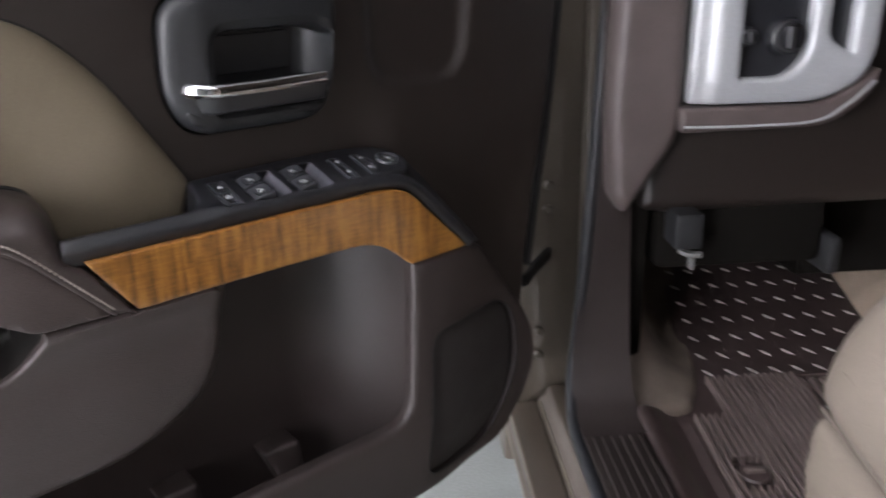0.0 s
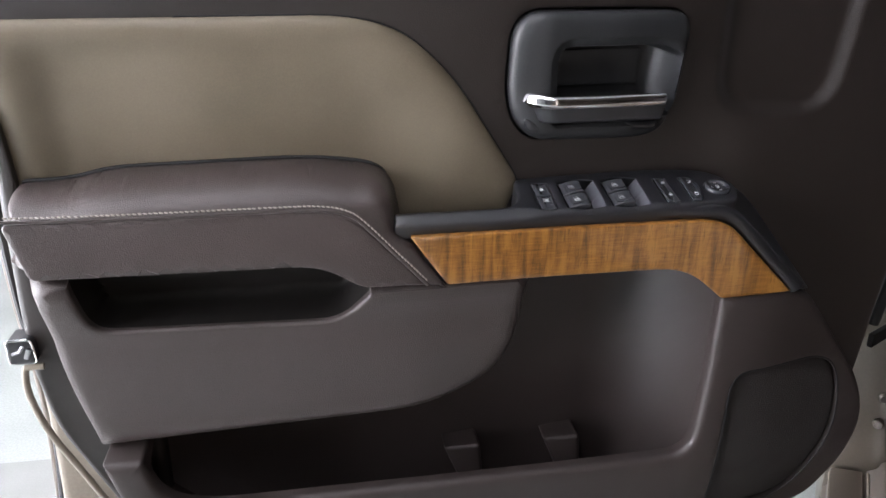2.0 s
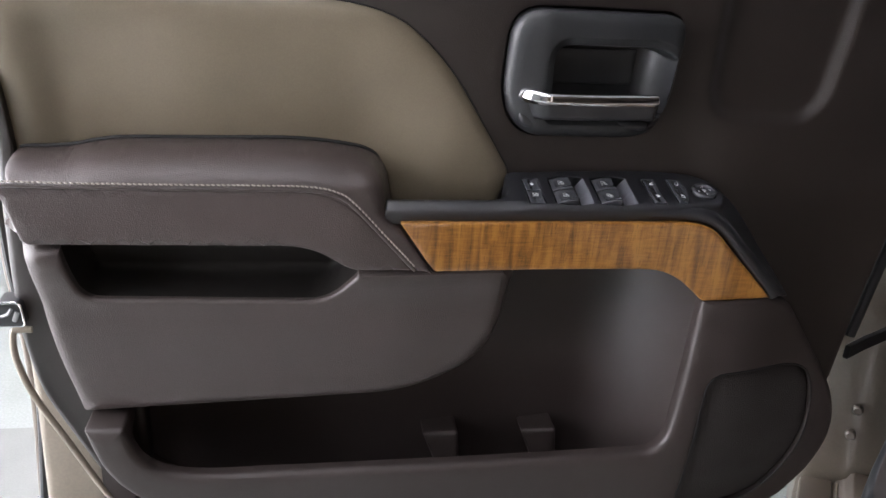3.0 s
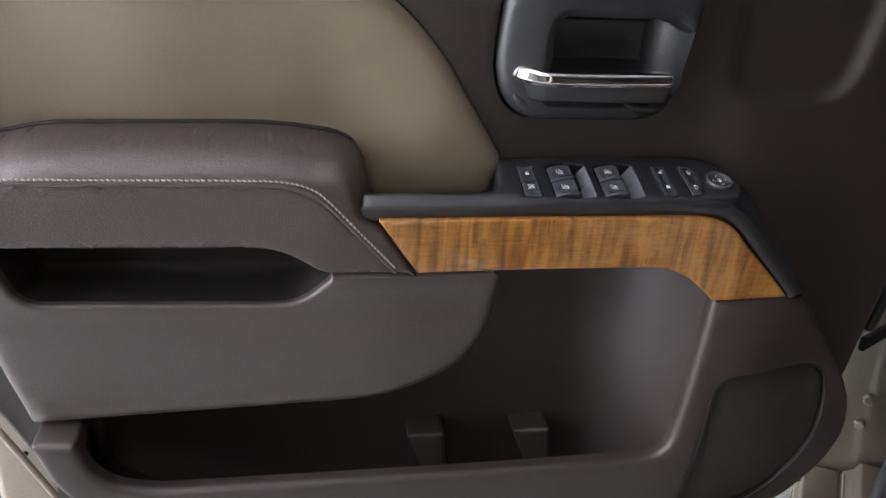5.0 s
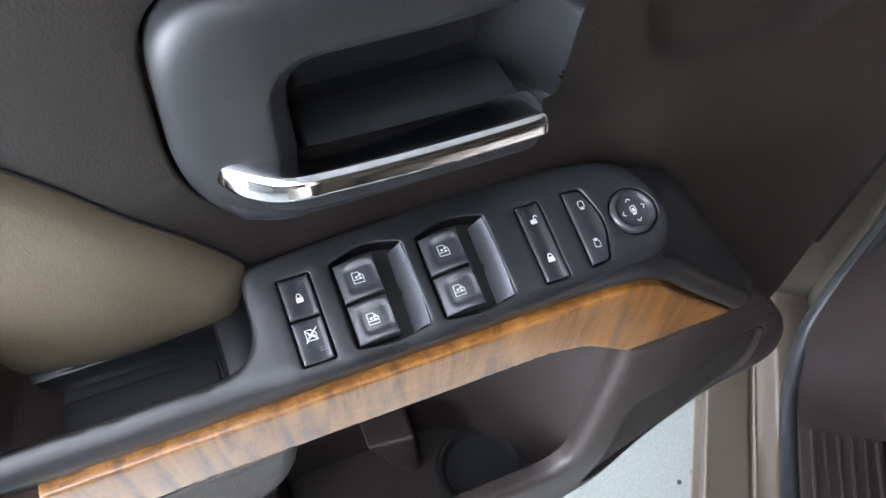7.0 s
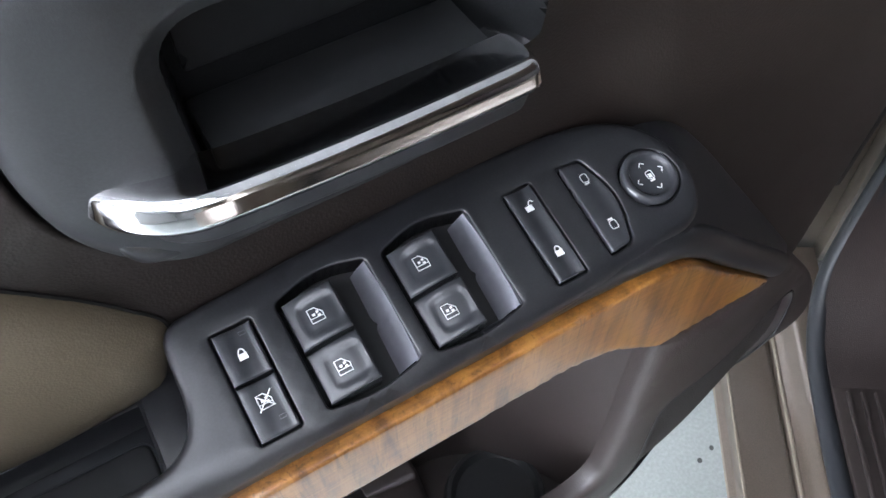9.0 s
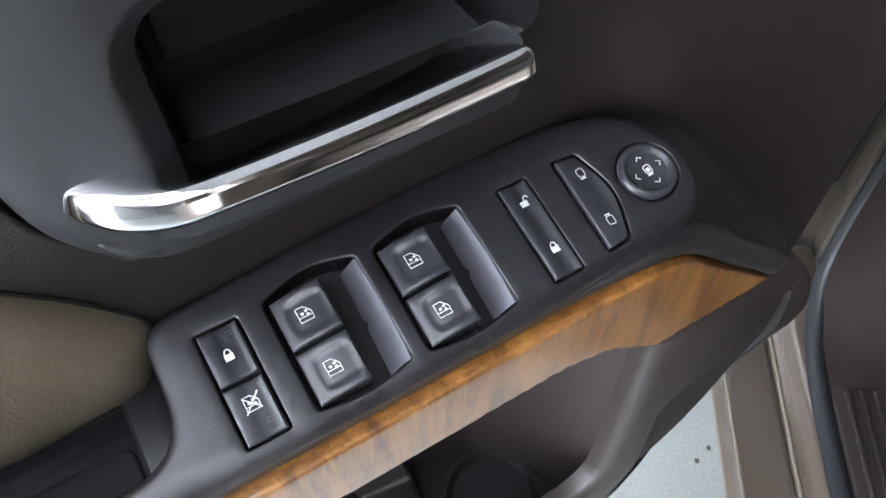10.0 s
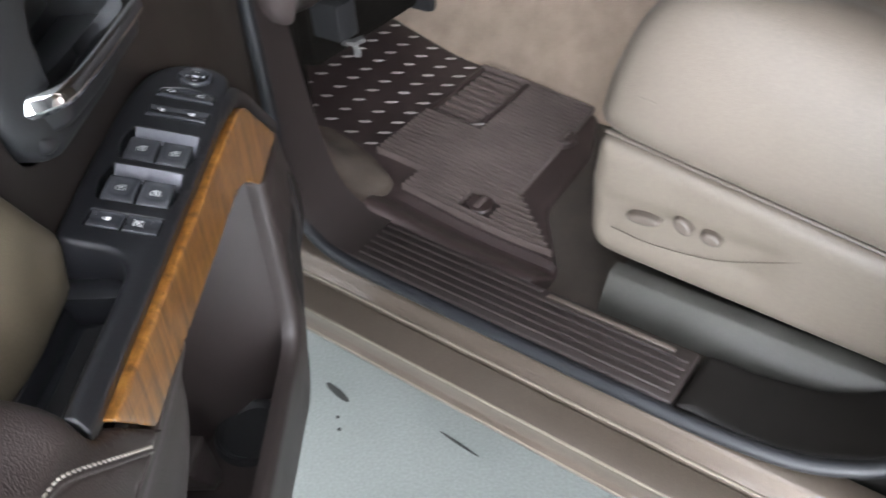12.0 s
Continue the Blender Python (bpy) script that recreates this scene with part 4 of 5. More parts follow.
for cx0, cx1, cz0, cz1 in ((-0.018, 0.022, 1.199, 1.220), (0.100, 0.144, 1.199, 1.213)):
    part("lever_cap", relief(rounded([(cx0, cz1, 0.006), (cx0 + 0.006, cz0, 0.016), (cx1, cz0, 0.010), (cx1, cz1 - 0.004, 0.004)], step=0.004), front=-0.012, back=-0.03, edge=0.007, step=0.003), BLACK, bezel, "black pivot cap of the lever", angle=60)

# Black tube put in for the shadow of the gap beside the pillar.
part("hinge_gap_shade", tube(curve_through([(0.577, 0.046, 1.42), (0.566, 0.046, 1.30), (0.553, 0.046, 1.18), (0.528, 0.046, 1.02), (0.510, 0.046, 0.90)]), round_section(0.0075, 0.0060, 10), up=(0, 1, 0)), BLACK_DULL, door, "black strip added for the shadowed gap at the hinge edge")

# latch on the shut edge of the door
latch_loop = rounded([(-0.613, 0.978, 0.004), (-0.613, 0.948, 0.004), (-0.583, 0.948, 0.005), (-0.586, 0.978, 0.006)], step=0.006)
latch = part("latch", relief(latch_loop, front=-0.019, back=-0.05, edge=0.003, step=0.008), BLACK, door, "black latch plate on the door edge")
part("latch_frame", tube([(p[0], 0.0205, p[1]) for p in np.vstack([latch_loop, latch_loop[:2]])], round_section(0.0014, 0.0014, 8), up=(0, 1, 0), caps=False), CHROME, latch, "thin chrome frame of the latch")
part("latch_hook", join(tube([(-0.608, 0.0195, 0.961), (-0.600, 0.0185, 0.964), (-0.595, 0.0195, 0.971)], round_section(0.0022, 0.0022, 8), up=(0, 1, 0)), tube([(-0.594, 0.0195, 0.955), (-0.589, 0.0185, 0.967)], round_section(0.003, 0.002, 8), up=(0, 1, 0))), METAL, latch, "steel hook of the latch")
part("shell_plug", turned([(0, 0.004), (0.003, 0.003), (0.004, -0.002)], -0.566, 0.742, lambda a, b, h: (a, 0.068 - h, b), 16), RUBBER, door, "small dark plug in the shell")
part("shell_flange", tube(curve_through([(-0.578, 0.024, 0.9412), (-0.592, 0.024, 0.9410), (-0.600, 0.024, 0.936), (-0.6005, 0.024, 0.900), (-0.587, 0.024, 0.849), (-0.558, 0.024, 0.786), (-0.526, 0.024, 0.716), (-0.510, 0.024, 0.685)]), round_section(0.0042, 0.0036), up=(0, 1, 0)), PAINT_DULL, door, "folded painted flange of the shell")

# ---- the truck's cab ----
cab = thing("truck_cab", in_car(0.0, 0.6, 0.4), "bronze pickup truck cab with its door opening", "truck")
sill_profile = [(0.515, 0.43), (0.43, 0.44), (0.400, 0.462), (0.389, 0.482), (0.3865, 0.490), (0.3875, 0.4955), (0.3925, 0.4985), (0.3940, 0.5030), (0.3935, 0.5240), (0.3925, 0.5310), (0.3940, 0.5365), (0.4000, 0.5390), (0.4370, 0.5440), (0.4420, 0.5450), (0.4440, 0.5400), (0.4470, 0.5405), (0.4490, 0.5480), (0.4560, 0.5530), (0.4630, 0.5590), (0.4670, 0.5700), (0.4740, 0.5760), (0.515, 0.5760), (0.515, 0.44)]
part("sill", extrude_profile(sill_profile, -1.3, 0.50), PAINT, cab, "bronze metallic painted door sill", angle=50)
# Lighter bronze tubes draw the pale lines on the sill's ridges.
for sv, sz in ((0.3935, 0.5345), (0.3880, 0.4920), (0.4505, 0.5490)):
    part("sill_edge", tube([in_car(-1.3, sv, sz), in_car(-0.4, sv, sz), in_car(0.49, sv, sz)], round_section(0.0026, 0.0026, 8)), PAINT_DULL, cab, "pale line along a sill ridge")
# door-opening seal: along the sill and up the hinge pillar
seal_path = curve_through([(-0.70, 0.640, 1.00), (-0.635, 0.575, 0.76), (-0.56, 0.525, 0.640), (-0.48, 0.497, 0.600), (-0.38, 0.483, 0.589), (-0.2, 0.478, 0.587), (0.1, 0.478, 0.587), (0.28, 0.479, 0.588), (0.360, 0.484, 0.602), (0.410, 0.493, 0.640), (0.435, 0.505, 0.710), (0.452, 0.519, 0.850), (0.470, 0.535, 1.08), (0.480, 0.548, 1.32), (0.480, 0.560, 1.60)], 8)
part("opening_seal", tube([in_car(*p) for p in seal_path], round_section(0.0115, 0.0115, 16), up=(AY, -AX, 0)), RUBBER, cab, "blue-black rubber door-opening seal")
# hinge pillar: painted outside the seal, brown plastic inside it
part("hinge_pillar", block(0.512, 0.70, 0.385, 0.545, 0.40, 1.75, 0.01, to=in_car), JAMB, cab, "bronze painted hinge pillar")
part("pillar_flange", block(0.488, 0.516, 0.520, 0.548, 0.56, 1.75, 0.006, to=in_car), JAMB, cab, "folded pillar flange under the seal")
for bz, bv in ((0.975, 0.462), (0.930, 0.462), (0.690, 0.450), (0.640, 0.450)):
    part("hinge_bolt", tube([in_car(0.514, bv, bz), in_car(0.506, bv, bz), in_car(0.503, bv, bz)], round_section(0.009, 0.009, 12), up=(0, 0, 1), scales=[1, 1, 0.7]), JAMB, cab, "painted hinge bolt")
part("fender", block(0.70, 1.9, 0.385, 0.46, 0.40, 1.20, 0.02, to=in_car), PAINT, cab, "bronze metallic front fender")
part("check_strap", tube([in_car(0.52, 0.470, 0.845), in_car(0.44, 0.425, 0.845), in_car(0.39, 0.400, 0.845)], box_section(0.008, 0.022, 0.002), up=(0, 0, 1)), BLACK_DULL, cab, "black door check strap")


def curved_trim():
    """Brown trim that runs from the scuff plate in one bend up the hinge pillar."""
    rows = []
    spine = curve_through([(0.285, 0.6020), (0.330, 0.6040), (0.370, 0.6180), (0.400, 0.6480), (0.420, 0.7000), (0.437, 0.800), (0.452, 0.950), (0.462, 1.15), (0.468, 1.60)], 6)
    for k, (u, z) in enumerate(spine):
        e = min(1.0, max(0.0, (z - 0.60) / 0.5))
        v0 = 0.4860 + 0.052 * e
        rows.append([in_car(u + 0.012 * (1 - math.cos(f * math.pi / 2)) * e, v0 + (0.598 - v0) * f, z) for f in np.linspace(0, 1, 9)])
    m = 9
    return [v for r in rows for v in r], [(i * m + j, i * m + j + 1, (i + 1) * m + j + 1, (i + 1) * m + j) for i in range(len(rows) - 1) for j in range(m - 1)]


part("pillar_trim", curved_trim(), BROWN, cab, "brown plastic trim that bends up the hinge pillar", angle=60, fix=False)
# scuff plate with ribs
scuff_plate = part("scuff_plate", block(-0.285, 0.33, 0.486, 0.588, 0.570, 0.602, 0.004, to=in_car), PLATE, cab, "brown ribbed sill scuff plate")
rib_mesh = mesh_of("rib", block(-0.278, 0.278, -0.0026, 0.0026, -0.002, 0.0036, 0.0015, to=lambda u, v, z: in_car(u, v, z), seg=2), PLATE)
for k in range(5):
    r = new("rib", rib_mesh)
    r.parent = scuff_plate
    r.location = in_car(0.002, 0.5015 + 0.0155 * k, 0.6025)
part("plate_rib", block(-0.030, 0.280, 0.5764, 0.5816, 0.600, 0.6061, 0.0015, to=in_car), PLATE, scuff_plate)
part("sill_trim", block(-0.252, -0.043, 0.5690, 0.5780, 0.598, 0.6075, 0.002, to=in_car), TAUPE, cab, "pale edge of the rear scuff plate")
part("rear_scuff", relief(rounded([(-0.288, 0.490, 0.006), (-0.288, 0.606, 0.01), (-0.46, 0.640, 0.05), (-0.85, 0.80, 0.0), (-0.85, 0.62, 0.0), (-0.60, 0.545, 0.08), (-0.44, 0.498, 0.05)]), front=lambda u, v: 0.600 - 0.010 * blend(u, -0.30, -0.36) - 0.008 * blend(v, 0.50, 0.60) + 0.16 * blend(u, -0.42, -0.80), back=0.50, edge=0.012, drop=0.012, step=0.016, to=in_car, flip=True), KICK_PLASTIC, cab, "dark plastic rear sill cover")
# Unseen block, added to carry the cab and darken the floor below.
part("underbody", block(-1.5, 1.4, 0.75, 1.95, 0.0, 0.36, 0.03, to=in_car), BLACK_DULL, cab, "unseen dark block added under the cab as support")
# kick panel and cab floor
part("kick_panel", block(0.47, 0.95, 0.596, 0.640, 0.55, 0.98, 0.02, to=in_car), KICK, cab, "carpeted kick panel painted near-black for the footwell shade")
part("cab_floor", block(-1.2, 1.10, 0.588, 2.0, 0.48, 0.545, 0.0, to=in_car), CARPET_SHADED, cab, "cab floor in the shaded tone of the carpet")
# Unseen lid, added to block light from above the footwell.
part("dash_top", block(0.43, 1.10, 0.60, 2.0, 1.425, 1.45, 0.01, to=in_car), BROWN_SOFT, cab, "unseen dashboard top added to keep light off the footwell")
part("firewall", block(1.00, 1.40, 0.58, 2.0, 0.42, 1.5, 0.0, to=in_car), KICK, cab, "firewall painted near-black for the footwell shade")
# Unseen roof, kept to shade the seat from the lamps.
part("roof", relief(rounded([(-1.6, 0.58, 0.1), (-1.6, 2.1, 0.1), (0.35, 2.1, 0.1), (0.35, 0.58, 0.1)]), front=1.98, back=1.93, edge=0.06, drop=0.03, step=0.15, to=in_car, flip=True, closed=True), PAINT, cab, "unseen truck roof that shades the cab")
# Both out of view, added to block light from behind the opening.
part("rear_door", block(-1.58, -0.590, 0.395, 0.465, 0.44, 1.30, 0.02, to=in_car), PAINT, cab, "unseen rear door added to shade the sill")
part("centre_pillar", block(-0.76, -0.640, 0.470, 0.560, 0.66, 1.94, 0.02, to=in_car), PAINT_DULL, cab, "unseen pillar added to shade the rear of the opening")
# Unseen wall, raised to keep light out of the cab.
part("far_side", block(-1.6, 0.9, 2.05, 2.12, 0.4, 1.95, 0.02, to=in_car), BROWN, cab, "unseen far side of the truck, raised to block light")
part("cab_back", block(-1.66, -1.58, 0.62, 2.1, 0.4, 1.95, 0.02, to=in_car), PAINT_DULL, cab, "back wall of the cab")
part("tunnel", relief(rounded([(-1.0, 1.135), (1.02, 1.135), (1.02, 1.75), (-1.0, 1.75)]), front=lambda u, v: 0.545 + 0.26 * blend(v, 1.115, 1.30) - 0.26 * blend(v, 1.60, 1.75), back=0.50, edge=0.0, step=0.04, to=in_car, flip=True), CARPET, cab, "floor tunnel in the lit tone of the carpet")
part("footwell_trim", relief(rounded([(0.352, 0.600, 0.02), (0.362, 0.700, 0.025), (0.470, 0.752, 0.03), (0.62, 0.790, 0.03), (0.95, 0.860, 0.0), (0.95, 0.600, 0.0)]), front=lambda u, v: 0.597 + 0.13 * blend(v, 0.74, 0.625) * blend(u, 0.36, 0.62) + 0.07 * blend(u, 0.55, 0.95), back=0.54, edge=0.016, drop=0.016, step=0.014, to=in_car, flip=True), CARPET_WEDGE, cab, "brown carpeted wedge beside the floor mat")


# dashboard
def dash_at(u, v, z):
    """Dashboard coordinates, scaled and shifted to fit the camera's view."""
    return in_car(0.787 * u - 0.155, 0.753 * v + 0.0695, 0.805 * z + 0.2755)


part("dashboard", join(
    relief(rounded([(0.72, 1.45), (0.705, 0.96, 0.03), (0.715, 0.815, 0.03), (0.80, 0.805, 0.03), (1.9, 0.82), (1.9, 1.45)]), front=0.0, back=-0.30, edge=0.04, drop=0.05, step=0.03, to=lambda v, z, h: dash_at(0.77 - h, v, z))), BROWN_SOFT, cab, "brown lower dashboard")
part("dash_end", relief(rounded([(0.640, 1.45), (0.622, 1.05, 0.03), (0.634, 0.870, 0.02), (0.672, 0.820, 0.025), (0.785, 0.985, 0.04), (0.790, 1.10, 0.03), (0.785, 1.45)]), front=0.05, back=-0.2, edge=0.03, drop=0.04, step=0.02, to=lambda v, z, h: dash_at(0.77 - h, v, z)), MAUVE, cab, "mauve-brown dashboard end cap")


def dash_face(v, z, h):
    return dash_at(0.705 - h, v, z)


frame_outer = rounded([(0.793, 1.40, 0.02), (0.791, 1.056, 0.012), (1.090, 1.056, 0.06), (1.175, 1.115, 0.06), (1.180, 1.40, 0.02)])
vent_hole = rounded([(1.068, 1.40, 0.004), (1.070, 1.180, 0.02), (1.122, 1.150, 0.004), (1.126, 1.40, 0.004)])
frame_hole = rounded([(0.886, 1.38, 0.01), (0.887, 1.108, 0.006), (0.990, 1.108, 0.03), (1.030, 1.150, 0.03), (1.034, 1.38, 0.01)])
vent = part("dash_bezel", relief(frame_outer, front=lambda a, b: 0.012 - 0.012 * blend(b, 1.11, 1.06) - 0.016 * blend(a, 0.850, 0.805), back=-0.04, edge=0.010, holes=[frame_hole, vent_hole], hole_edge=0.010, step=0.012, to=dash_face), SILVER, cab, "silver dashboard bezel round the light switch")
part("dash_ledge", relief(rounded([(0.770, 1.052, 0.01), (0.775, 1.002, 0.01), (1.10, 1.006, 0.05), (1.19, 1.070, 0.05), (1.20, 1.12, 0.01), (1.16, 1.10, 0.05), (1.09, 1.052, 0.05)]), front=0.004, back=-0.05, edge=0.010, step=0.012, to=dash_face), MAUVE, cab, "brown moulded ledge under the bezel")
part("ledge_strip", tube(curve_through([dash_face(v, z, 0.006) for v, z in ((0.780, 1.016), (0.90, 1.014), (1.06, 1.018), (1.13, 1.050), (1.185, 1.095))]), round_section(0.0022, 0.0022, 8)), SILVER, cab, "thin bright line on the ledge")
part("switch_plate", relief(rounded([(0.87, 1.40), (0.87, 1.09), (1.15, 1.09), (1.15, 1.40)]), front=-0.016, back=-0.04, edge=0.002, step=0.05, to=dash_face), BLACK, vent, "black light switch plate")


def knob(v, z, r, depth, name, label):
    ring_ = [dash_at(0.705 + 0.014 - d, v, z) for d in (0.0, depth * 0.2, depth * 0.85, depth)]
    part(name, tube(ring_, round_section(r, r, 24), up=(0, 0, 1), scales=[1.05, 1.0, 0.95, 0.8]), BLACK, vent, label)
    part("knob_ring", tube([dash_at(0.705 + 0.014 - depth * 0.88, v, z), dash_at(0.705 + 0.014 - depth * 1.03, v, z)], round_section(r * 0.80, r * 0.80, 24), up=(0, 0, 1)), METAL, vent, "bright metal ring of the knob")
    part("knob_face", tube([dash_at(0.705 + 0.014 - depth * 1.0, v, z), dash_at(0.705 + 0.014 - depth * 1.08, v, z)], round_section(r * 0.66, r * 0.66, 24), up=(0, 0, 1)), BLACK, vent)
    part("knob_grip", block(0.705 + 0.014 - depth * 1.5, 0.705 + 0.014 - depth, v - r * 0.18, v + r * 0.18, z - r * 0.7, z + r * 0.7, 0.002, to=dash_at), METAL, vent)


knob(0.985, 1.184, 0.029, 0.024, "light_switch_knob", "black rotary headlight switch with a metal rim")
knob(0.903, 1.186, 0.015, 0.017, "dimmer_knob", "small black dimmer knob")

# under the dashboard
release = part("hood_release", join(tube([in_car(0.415, 0.672, 0.876), in_car(0.408, 0.688, 0.870), in_car(0.400, 0.706, 0.872)], box_section(0.014, 0.008, 0.002), up=(0, 0, 1)), tube([in_car(0.410, 0.692, 0.870), in_car(0.402, 0.690, 0.854), in_car(0.404, 0.690, 0.846)], box_section(0.012, 0.006, 0.002), up=(1, 0, 0))), GREY_METAL, cab, "grey hood release handle under the dashboard")
part("release_bracket", block(0.412, 0.60, 0.664, 0.712, 0.876, 0.94, 0.006, to=in_car), BLACK_DULL, release)
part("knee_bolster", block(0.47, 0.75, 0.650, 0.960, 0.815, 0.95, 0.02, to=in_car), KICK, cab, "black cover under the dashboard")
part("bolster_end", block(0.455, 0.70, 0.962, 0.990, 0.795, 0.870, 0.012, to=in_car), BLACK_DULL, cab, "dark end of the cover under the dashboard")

# Black block added where only shade lies under the dashboard.
part("footwell_shade_block", block(0.62, 0.99, 0.992, 1.62, 0.722, 0.93, 0.02, to=in_car), KICK, cab, "black block added for the shade under the dashboard")

# pedals
brake = thing("brake_pedal", in_car(0.82, 1.20, 0.62), "wide black rubber brake pedal", "pedal")
part("pedal_pad", block(0.80, 0.82, 1.16, 1.26, 0.655, 0.715, 0.008, to=in_car), BLACK, brake, "ribbed black rubber pad")
part("pedal_arm", tube([in_car(0.82, 1.21, 0.69), in_car(0.87, 1.21, 0.77), in_car(0.885, 1.21, 0.95)], box_section(0.02, 0.01, 0.002), up=(1, 0, 0)), BLACK_DULL, brake)

# rubber floor mat
rug = thing("floor_mat", in_car(0.35, 0.85, 0.545), "brown rubber floor mat with ribs and bright studs", "floor mat")
mat_outline = rounded([(0.000, 0.592, 0.03), (-0.008, 0.672, 0.03), (0.098, 0.815, 0.03), (0.112, 1.020, 0.03), (0.165, 1.150, 0.03), (0.50, 1.175, 0.05), (0.94, 1.20, 0.04), (0.94, 0.80, 0.05), (0.50, 0.735, 0.05), (0.400, 0.690, 0.03), (0.352, 0.592, 0.02)], step=0.025)


def mat_height(u, v):
    rise = 0.556 + 0.030 * blend(u, 0.10, 0.46) + 0.085 * blend(u, 0.46, 1.00)
    flange = 0.036 * blend(v, 0.672, 0.602) * blend(u, 0.46, 0.36)
    lip = 0.009 * np.exp(-((v - 0.682) / 0.008) ** 2) * blend(u, 0.37, 0.33)
    return rise + flange + lip


def rib_on_mat(u0, u1, v, w, low=-0.006, high=0.011, n=5):
    """One rib that follows the mat along u: a bevelled bar."""
    verts, faces = [], []
    for u in np.linspace(u0, u1, n):
        z = float(mat_height(np.array(u), np.array(0.8)))
        verts += [in_car(u, v - w, z + low), in_car(u, v - w * 0.85, z + high - 0.0022), in_car(u, v - w * 0.45, z + high), in_car(u, v + w * 0.45, z + high), in_car(u, v + w * 0.85, z + high - 0.0022), in_car(u, v + w, z + low)]
    for i in range(n - 1):
        faces += [(6 * i + j, 6 * i + j + 1, 6 * i + j + 7, 6 * i + j + 6) for j in range(5)]
    faces += [tuple(range(6)), tuple(reversed(range(6 * n - 6, 6 * n)))]
    return verts, faces


part("mat_base", relief(mat_outline, front=mat_height, back=0.545, edge=0.014, drop=0.010, step=0.018, to=in_car, flip=True), MAT_BROWN, rug, "brown moulded rubber tray")
for k in range(36):
    v = 0.700 + 0.0126 * k
    u0 = 0.026 + (v - 0.702) * 1.165 if v < 0.815 else 0.156 + 0.06 * (v - 0.815)
    u1 = 0.345 if v < 0.752 else 0.458
    if v < 0.775:
        spans = ((u0, 0.165), (0.232, u1)) if v > 0.715 else ((u0, u1),)
    elif 0.927 < v < 1.135:
        spans = ((u0, 0.325),)
    else:
        spans = ((u0, u1),)
    for a, b in spans:
        if b - a > 0.01:
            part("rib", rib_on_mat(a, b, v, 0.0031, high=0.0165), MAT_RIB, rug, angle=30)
for w0, w1, e0, e1 in ((0.330, 0.342, 0.925, 1.137), (0.448, 0.460, 0.925, 1.137)):
    z = float(mat_height(np.array((w0 + w1) / 2), np.array(0.8)))
    part("heel_frame", block(w0, w1, e0, e1, z - 0.006, z + 0.012, 0.003, to=in_car), MAT_BROWN, rug, "raised frame of the heel pad")
for k in range(9):
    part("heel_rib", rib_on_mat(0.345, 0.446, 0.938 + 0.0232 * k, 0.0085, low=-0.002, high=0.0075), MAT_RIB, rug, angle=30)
for cu, cv in ((0.198, 0.743), (0.178, 1.018)):
    cz = float(mat_height(np.array(cu), np.array(0.8)))
    clip = part("mat_clip", tube([in_car(cu, cv, cz - 0.002), in_car(cu, cv, cz + 0.010), in_car(cu, cv, cz + 0.014)], round_section(0.027, 0.027, 28), up=(1, 0, 0), scales=[1, 1, 0.88]), MAT_BROWN, rug, "round twist fastener of the mat")
    part("clip_grip", block(cu - 0.005, cu + 0.005, cv - 0.016, cv + 0.016, cz + 0.013, cz + 0.021, 0.002, to=in_car), MAT_RIB, clip)
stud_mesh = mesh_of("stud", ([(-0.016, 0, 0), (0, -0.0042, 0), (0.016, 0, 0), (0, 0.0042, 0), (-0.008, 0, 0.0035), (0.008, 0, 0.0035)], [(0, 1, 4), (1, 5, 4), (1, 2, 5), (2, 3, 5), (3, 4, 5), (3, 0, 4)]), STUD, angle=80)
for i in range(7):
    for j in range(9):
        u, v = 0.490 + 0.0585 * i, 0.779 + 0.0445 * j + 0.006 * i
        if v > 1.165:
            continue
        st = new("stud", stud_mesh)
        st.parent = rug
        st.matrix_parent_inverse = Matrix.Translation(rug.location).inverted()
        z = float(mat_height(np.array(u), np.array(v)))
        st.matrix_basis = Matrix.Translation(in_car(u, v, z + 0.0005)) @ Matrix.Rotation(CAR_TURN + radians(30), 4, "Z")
mark = new("stud", stud_mesh)
mark.parent = rug
mark.matrix_parent_inverse = Matrix.Translation(rug.location).inverted()
mark.matrix_basis = Matrix.Translation(in_car(0.338, 0.944, float(mat_height(np.array(0.338), np.array(0.9))) + 0.012)) @ Matrix.Rotation(CAR_TURN + radians(30), 4, "Z")

# driver's seat
seat = thing("driver_seat", in_car(-0.35, 0.90, 0.545), "cream leather driver's seat with power switches", "car seat")


def side_of_seat(u, z, h):
    return in_car(u, 0.672 - h, z)


def seam_z(u):
    """The lower edge of the leather on the seat's side."""
    return 0.866 + 0.143 * (u + 0.072)


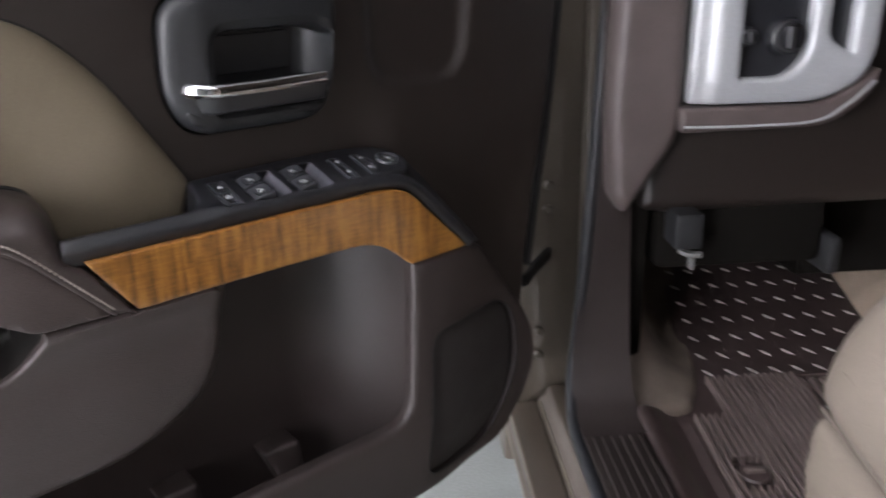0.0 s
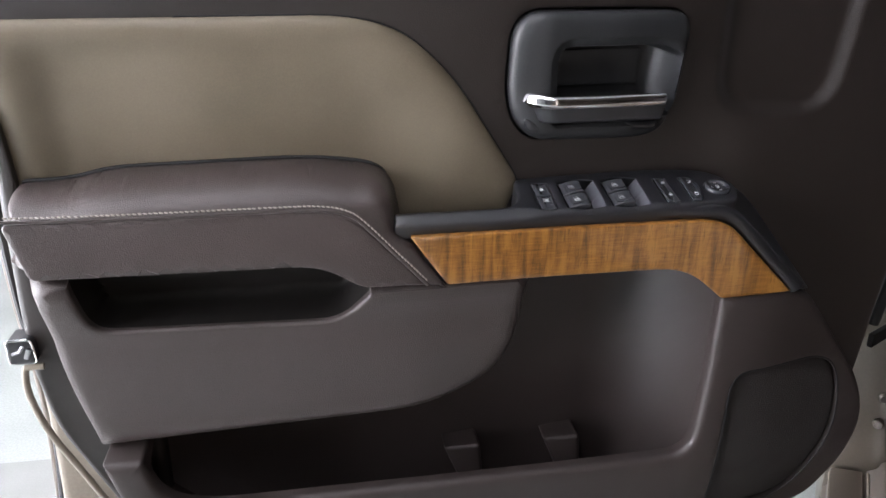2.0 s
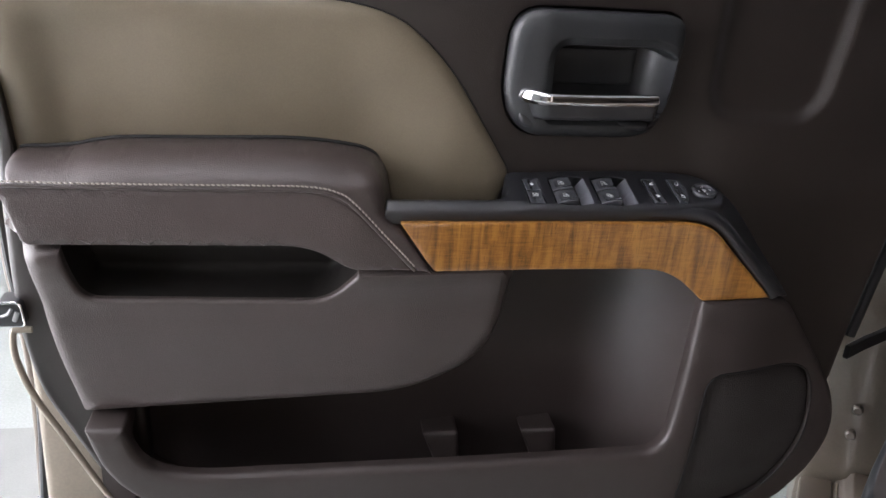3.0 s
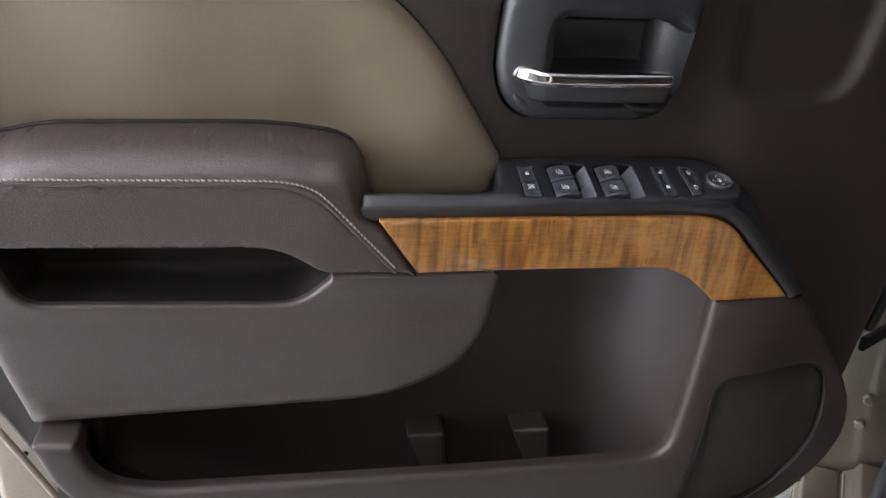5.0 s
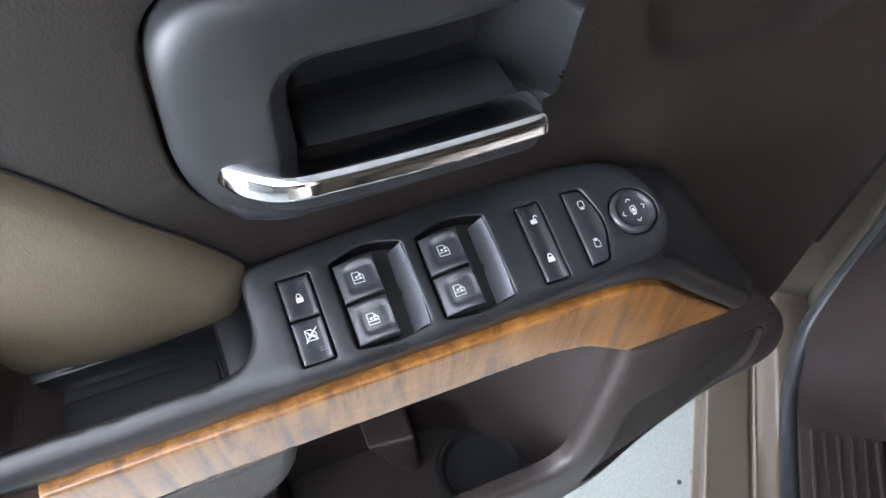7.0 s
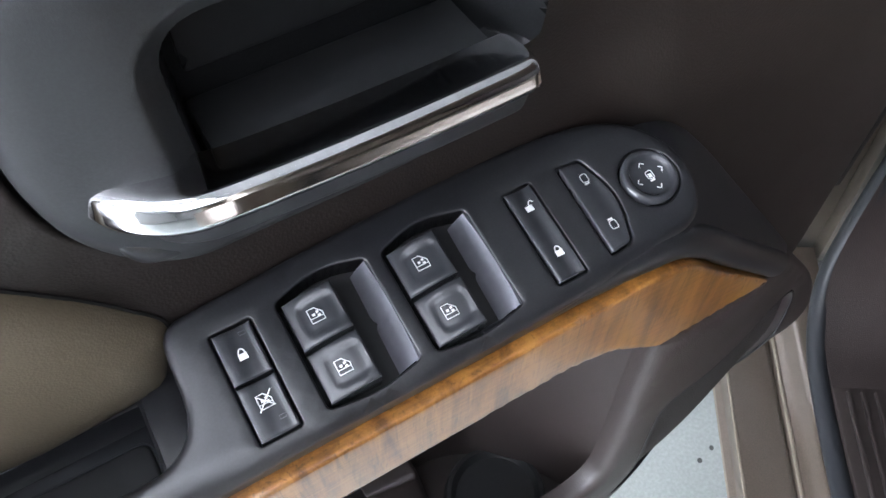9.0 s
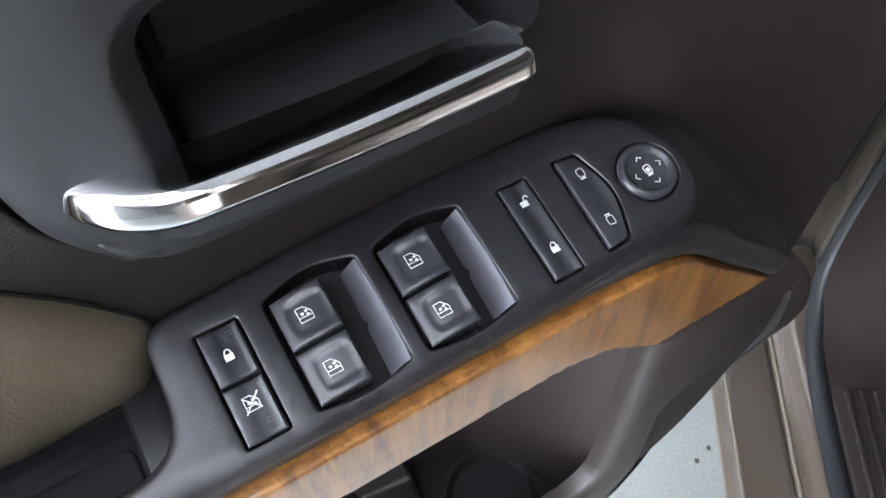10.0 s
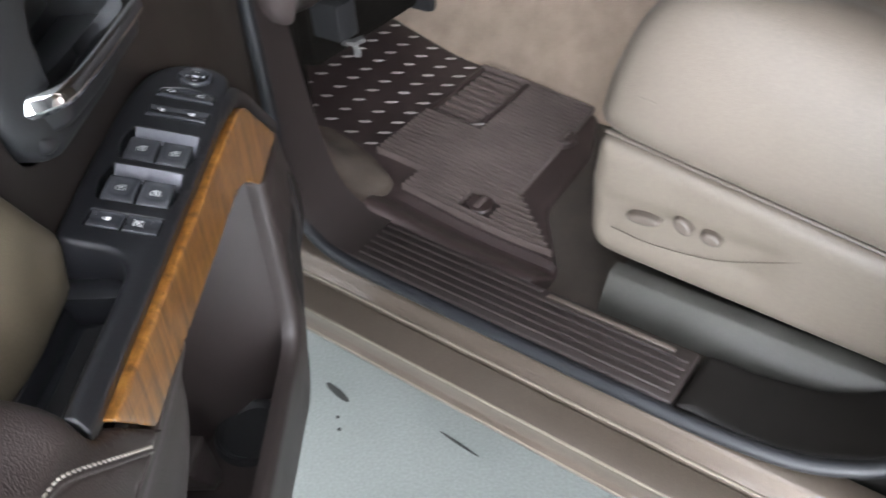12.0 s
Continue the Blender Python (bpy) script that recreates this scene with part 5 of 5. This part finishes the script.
def cushion():
    """The padded cushion: side bolster, rolled top and sunken middle, closed round at the front."""
    us = [-0.050, -0.053, -0.059, -0.069, -0.084, -0.105, -0.132, -0.165, -0.21, -0.26, -0.32, -0.40, -0.50, -0.60, -0.70, -0.76]
    tops = np.interp(us, [-0.76, -0.60, -0.40, -0.28, -0.21, -0.165, -0.132, -0.105, -0.084, -0.069, -0.059, -0.053, -0.050], [1.00, 1.015, 1.045, 1.068, 1.076, 1.072, 1.060, 1.038, 1.008, 0.972, 0.935, 0.905, 0.885])
    outs = np.interp(us, [-0.76, -0.16, -0.105, -0.084, -0.069, -0.059, -0.053, -0.050], [0.652, 0.652, 0.656, 0.662, 0.672, 0.688, 0.706, 0.730])
    form = [(0.020, 0.0), (0.008, 0.04), (0.001, 0.12), (-0.003, 0.24), (0.0, 0.38), (0.005, 0.52), (0.013, 0.66), (0.026, 0.80), (0.044, 0.91), (0.066, 0.975), (0.092, 1.0), (0.120, 0.99), (0.148, 0.955), (0.170, 0.930), (0.190, 0.922)]
    rows = []
    for u, top, out in zip(us, tops, outs):
        low = seam_z(u)
        inner = 1.235 - (out - 0.652)
        half = [(out + a, low + (top - low) * b) for a, b in form]
        mid = [(out + 0.190 + (inner - out - 0.38) * f, low + (top - low) * 0.922) for f in (0.33, 0.67)]
        other = [(inner - a, low + (top - low) * b) for a, b in reversed(form)]
        rows.append([in_car(u, v, z) for v, z in half + mid + other])
    m = len(rows[0])
    verts = [v for r in rows for v in r]
    faces = [(i * m + j, i * m + j + 1, (i + 1) * m + j + 1, (i + 1) * m + j) for i in range(len(rows) - 1) for j in range(m - 1)]
    return verts, faces + [tuple(range(m)), tuple(reversed(range(len(verts) - m, len(verts))))]


part("cushion", cushion(), SEAT, seat, "cream leather seat cushion with rolled bolster", angle=70)
valance_outline = rounded([(-0.066, 0.856, 0.02), (-0.052, 0.740, 0.08), (-0.066, 0.655, 0.03), (-0.12, 0.648, 0.03), (-0.50, 0.634, 0.05), (-0.80, 0.625, 0.0), (-0.80, 0.760, 0.0), (-0.45, 0.806, 0.05)])
part("side_cover", relief(valance_outline, front=lambda u, z: 0.014 - 0.006 * blend(z, 0.775, 0.755) * blend(z, 0.690, 0.712) * blend(u, -0.36, -0.30), back=-0.10, edge=0.024, drop=0.022, step=0.012, to=side_of_seat), SEAT_PLASTIC, seat, "cream plastic seat side cover")
part("front_cover", relief(rounded([(0.690, 0.85, 0.02), (0.690, 0.66, 0.02), (1.18, 0.66, 0.02), (1.18, 0.85, 0.02)]), front=0.0, back=-0.06, edge=0.03, step=0.04, to=lambda v, z, h: in_car(-0.072 + h, v, z)), SEAT_PLASTIC, seat, "cream plastic front cover")
for uu, zz, w, hh, tilt in ((-0.148, 0.745, 0.026, 0.0090, -6), (-0.207, 0.757, 0.016, 0.011, 40), (-0.248, 0.752, 0.015, 0.0100, 12)):
    c, sn = math.cos(radians(tilt)), math.sin(radians(tilt))
    loop = oval(0, 0, w, hh, 24) @ np.array([[c, sn], [-sn, c]]) + np.array((uu, zz))
    part("seat_switch", relief(loop, front=0.022, back=0.002, edge=0.005, step=0.004, to=side_of_seat), TAUPE, seat, "small taupe power seat switch")
part("cover_crease", tube(curve_through([side_of_seat(-0.100, 0.708, 0.0130), side_of_seat(-0.16, 0.702, 0.0130), side_of_seat(-0.246, 0.712, 0.0130), side_of_seat(-0.31, 0.735, 0.0130), side_of_seat(-0.367, 0.763, 0.0135)]), round_section(0.0012, 0.0008, 8), up=(0, 0, 1)), SEAT_PLASTIC, seat, "moulded line under the seat switches")
# Taupe tube puts the joint's shadow into colour.
part("cushion_gap", tube([in_car(u, 0.668, seam_z(u) - 0.001) for u in np.linspace(-0.075, -0.76, 12)], round_section(0.0030, 0.0030, 8)), TAUPE, seat, "darker tube for the shadow in the joint under the cushion")
part("seat_seam", tube(curve_through([in_car(u, 0.6535 + dv, seam_z(u) + dz) for u, dv, dz in ((-0.085, 0.022, 0.070), (-0.13, 0.002, 0.080), (-0.25, 0.002, 0.084), (-0.45, 0.002, 0.080), (-0.70, 0.002, 0.070))]), round_section(0.0016, 0.0014, 8)), SEAT, seat, "stitched seam along the bolster")
part("seat_base", extrude_profile([(1.16, 0.540), (0.638, 0.540), (0.640, 0.550), (0.668, 0.601), (0.673, 0.605), (0.700, 0.605), (0.704, 0.575), (1.16, 0.575)], -0.78, -0.098), GREY_COVER, seat, "dark slanted seat rail cover", angle=50)
part("backrest", relief(rounded([(-0.72, 1.00, 0.05), (-0.68, 1.10, 0.05), (-0.88, 1.74, 0.08), (-1.03, 1.74, 0.08), (-0.88, 1.00, 0.05)]), front=0.02, back=-0.5, edge=0.05, drop=0.06, step=0.03, to=side_of_seat), SEAT, seat, "cream leather backrest")

# scuffs on the floor
for u, v, l, w, a in ((0.510, 0.565, 0.085, 0.018, -10), (0.435, 0.487, 0.010, 0.009, 0), (0.461, 0.511, 0.010, 0.008, 0), (0.185, 0.604, 0.110, 0.006, -4)):
    x, y, _ = in_car(u, v, 0)
    turn_ = CAR_TURN + radians(a)
    c, sn = math.cos(turn_), math.sin(turn_)
    loop = oval(0, 0, l / 2, w / 2, 16) @ np.array([[c, sn], [-sn, c]]) + np.array((x, y))
    solid("scuff_mark", relief(loop, front=0.0012, back=0.0, edge=0.0, step=0.05, to=lambda p, q, h: (p, q, h)), SCUFF, "dark scuff mark on the polished floor", "mark", group="marks on the floor")
solid("floor_band", block(-3.0, -0.75, 0.86, 1.19, 0.001, 0.004, 0), FLOOR_BAND, "grey painted band on the showroom floor", "marking", "structure")
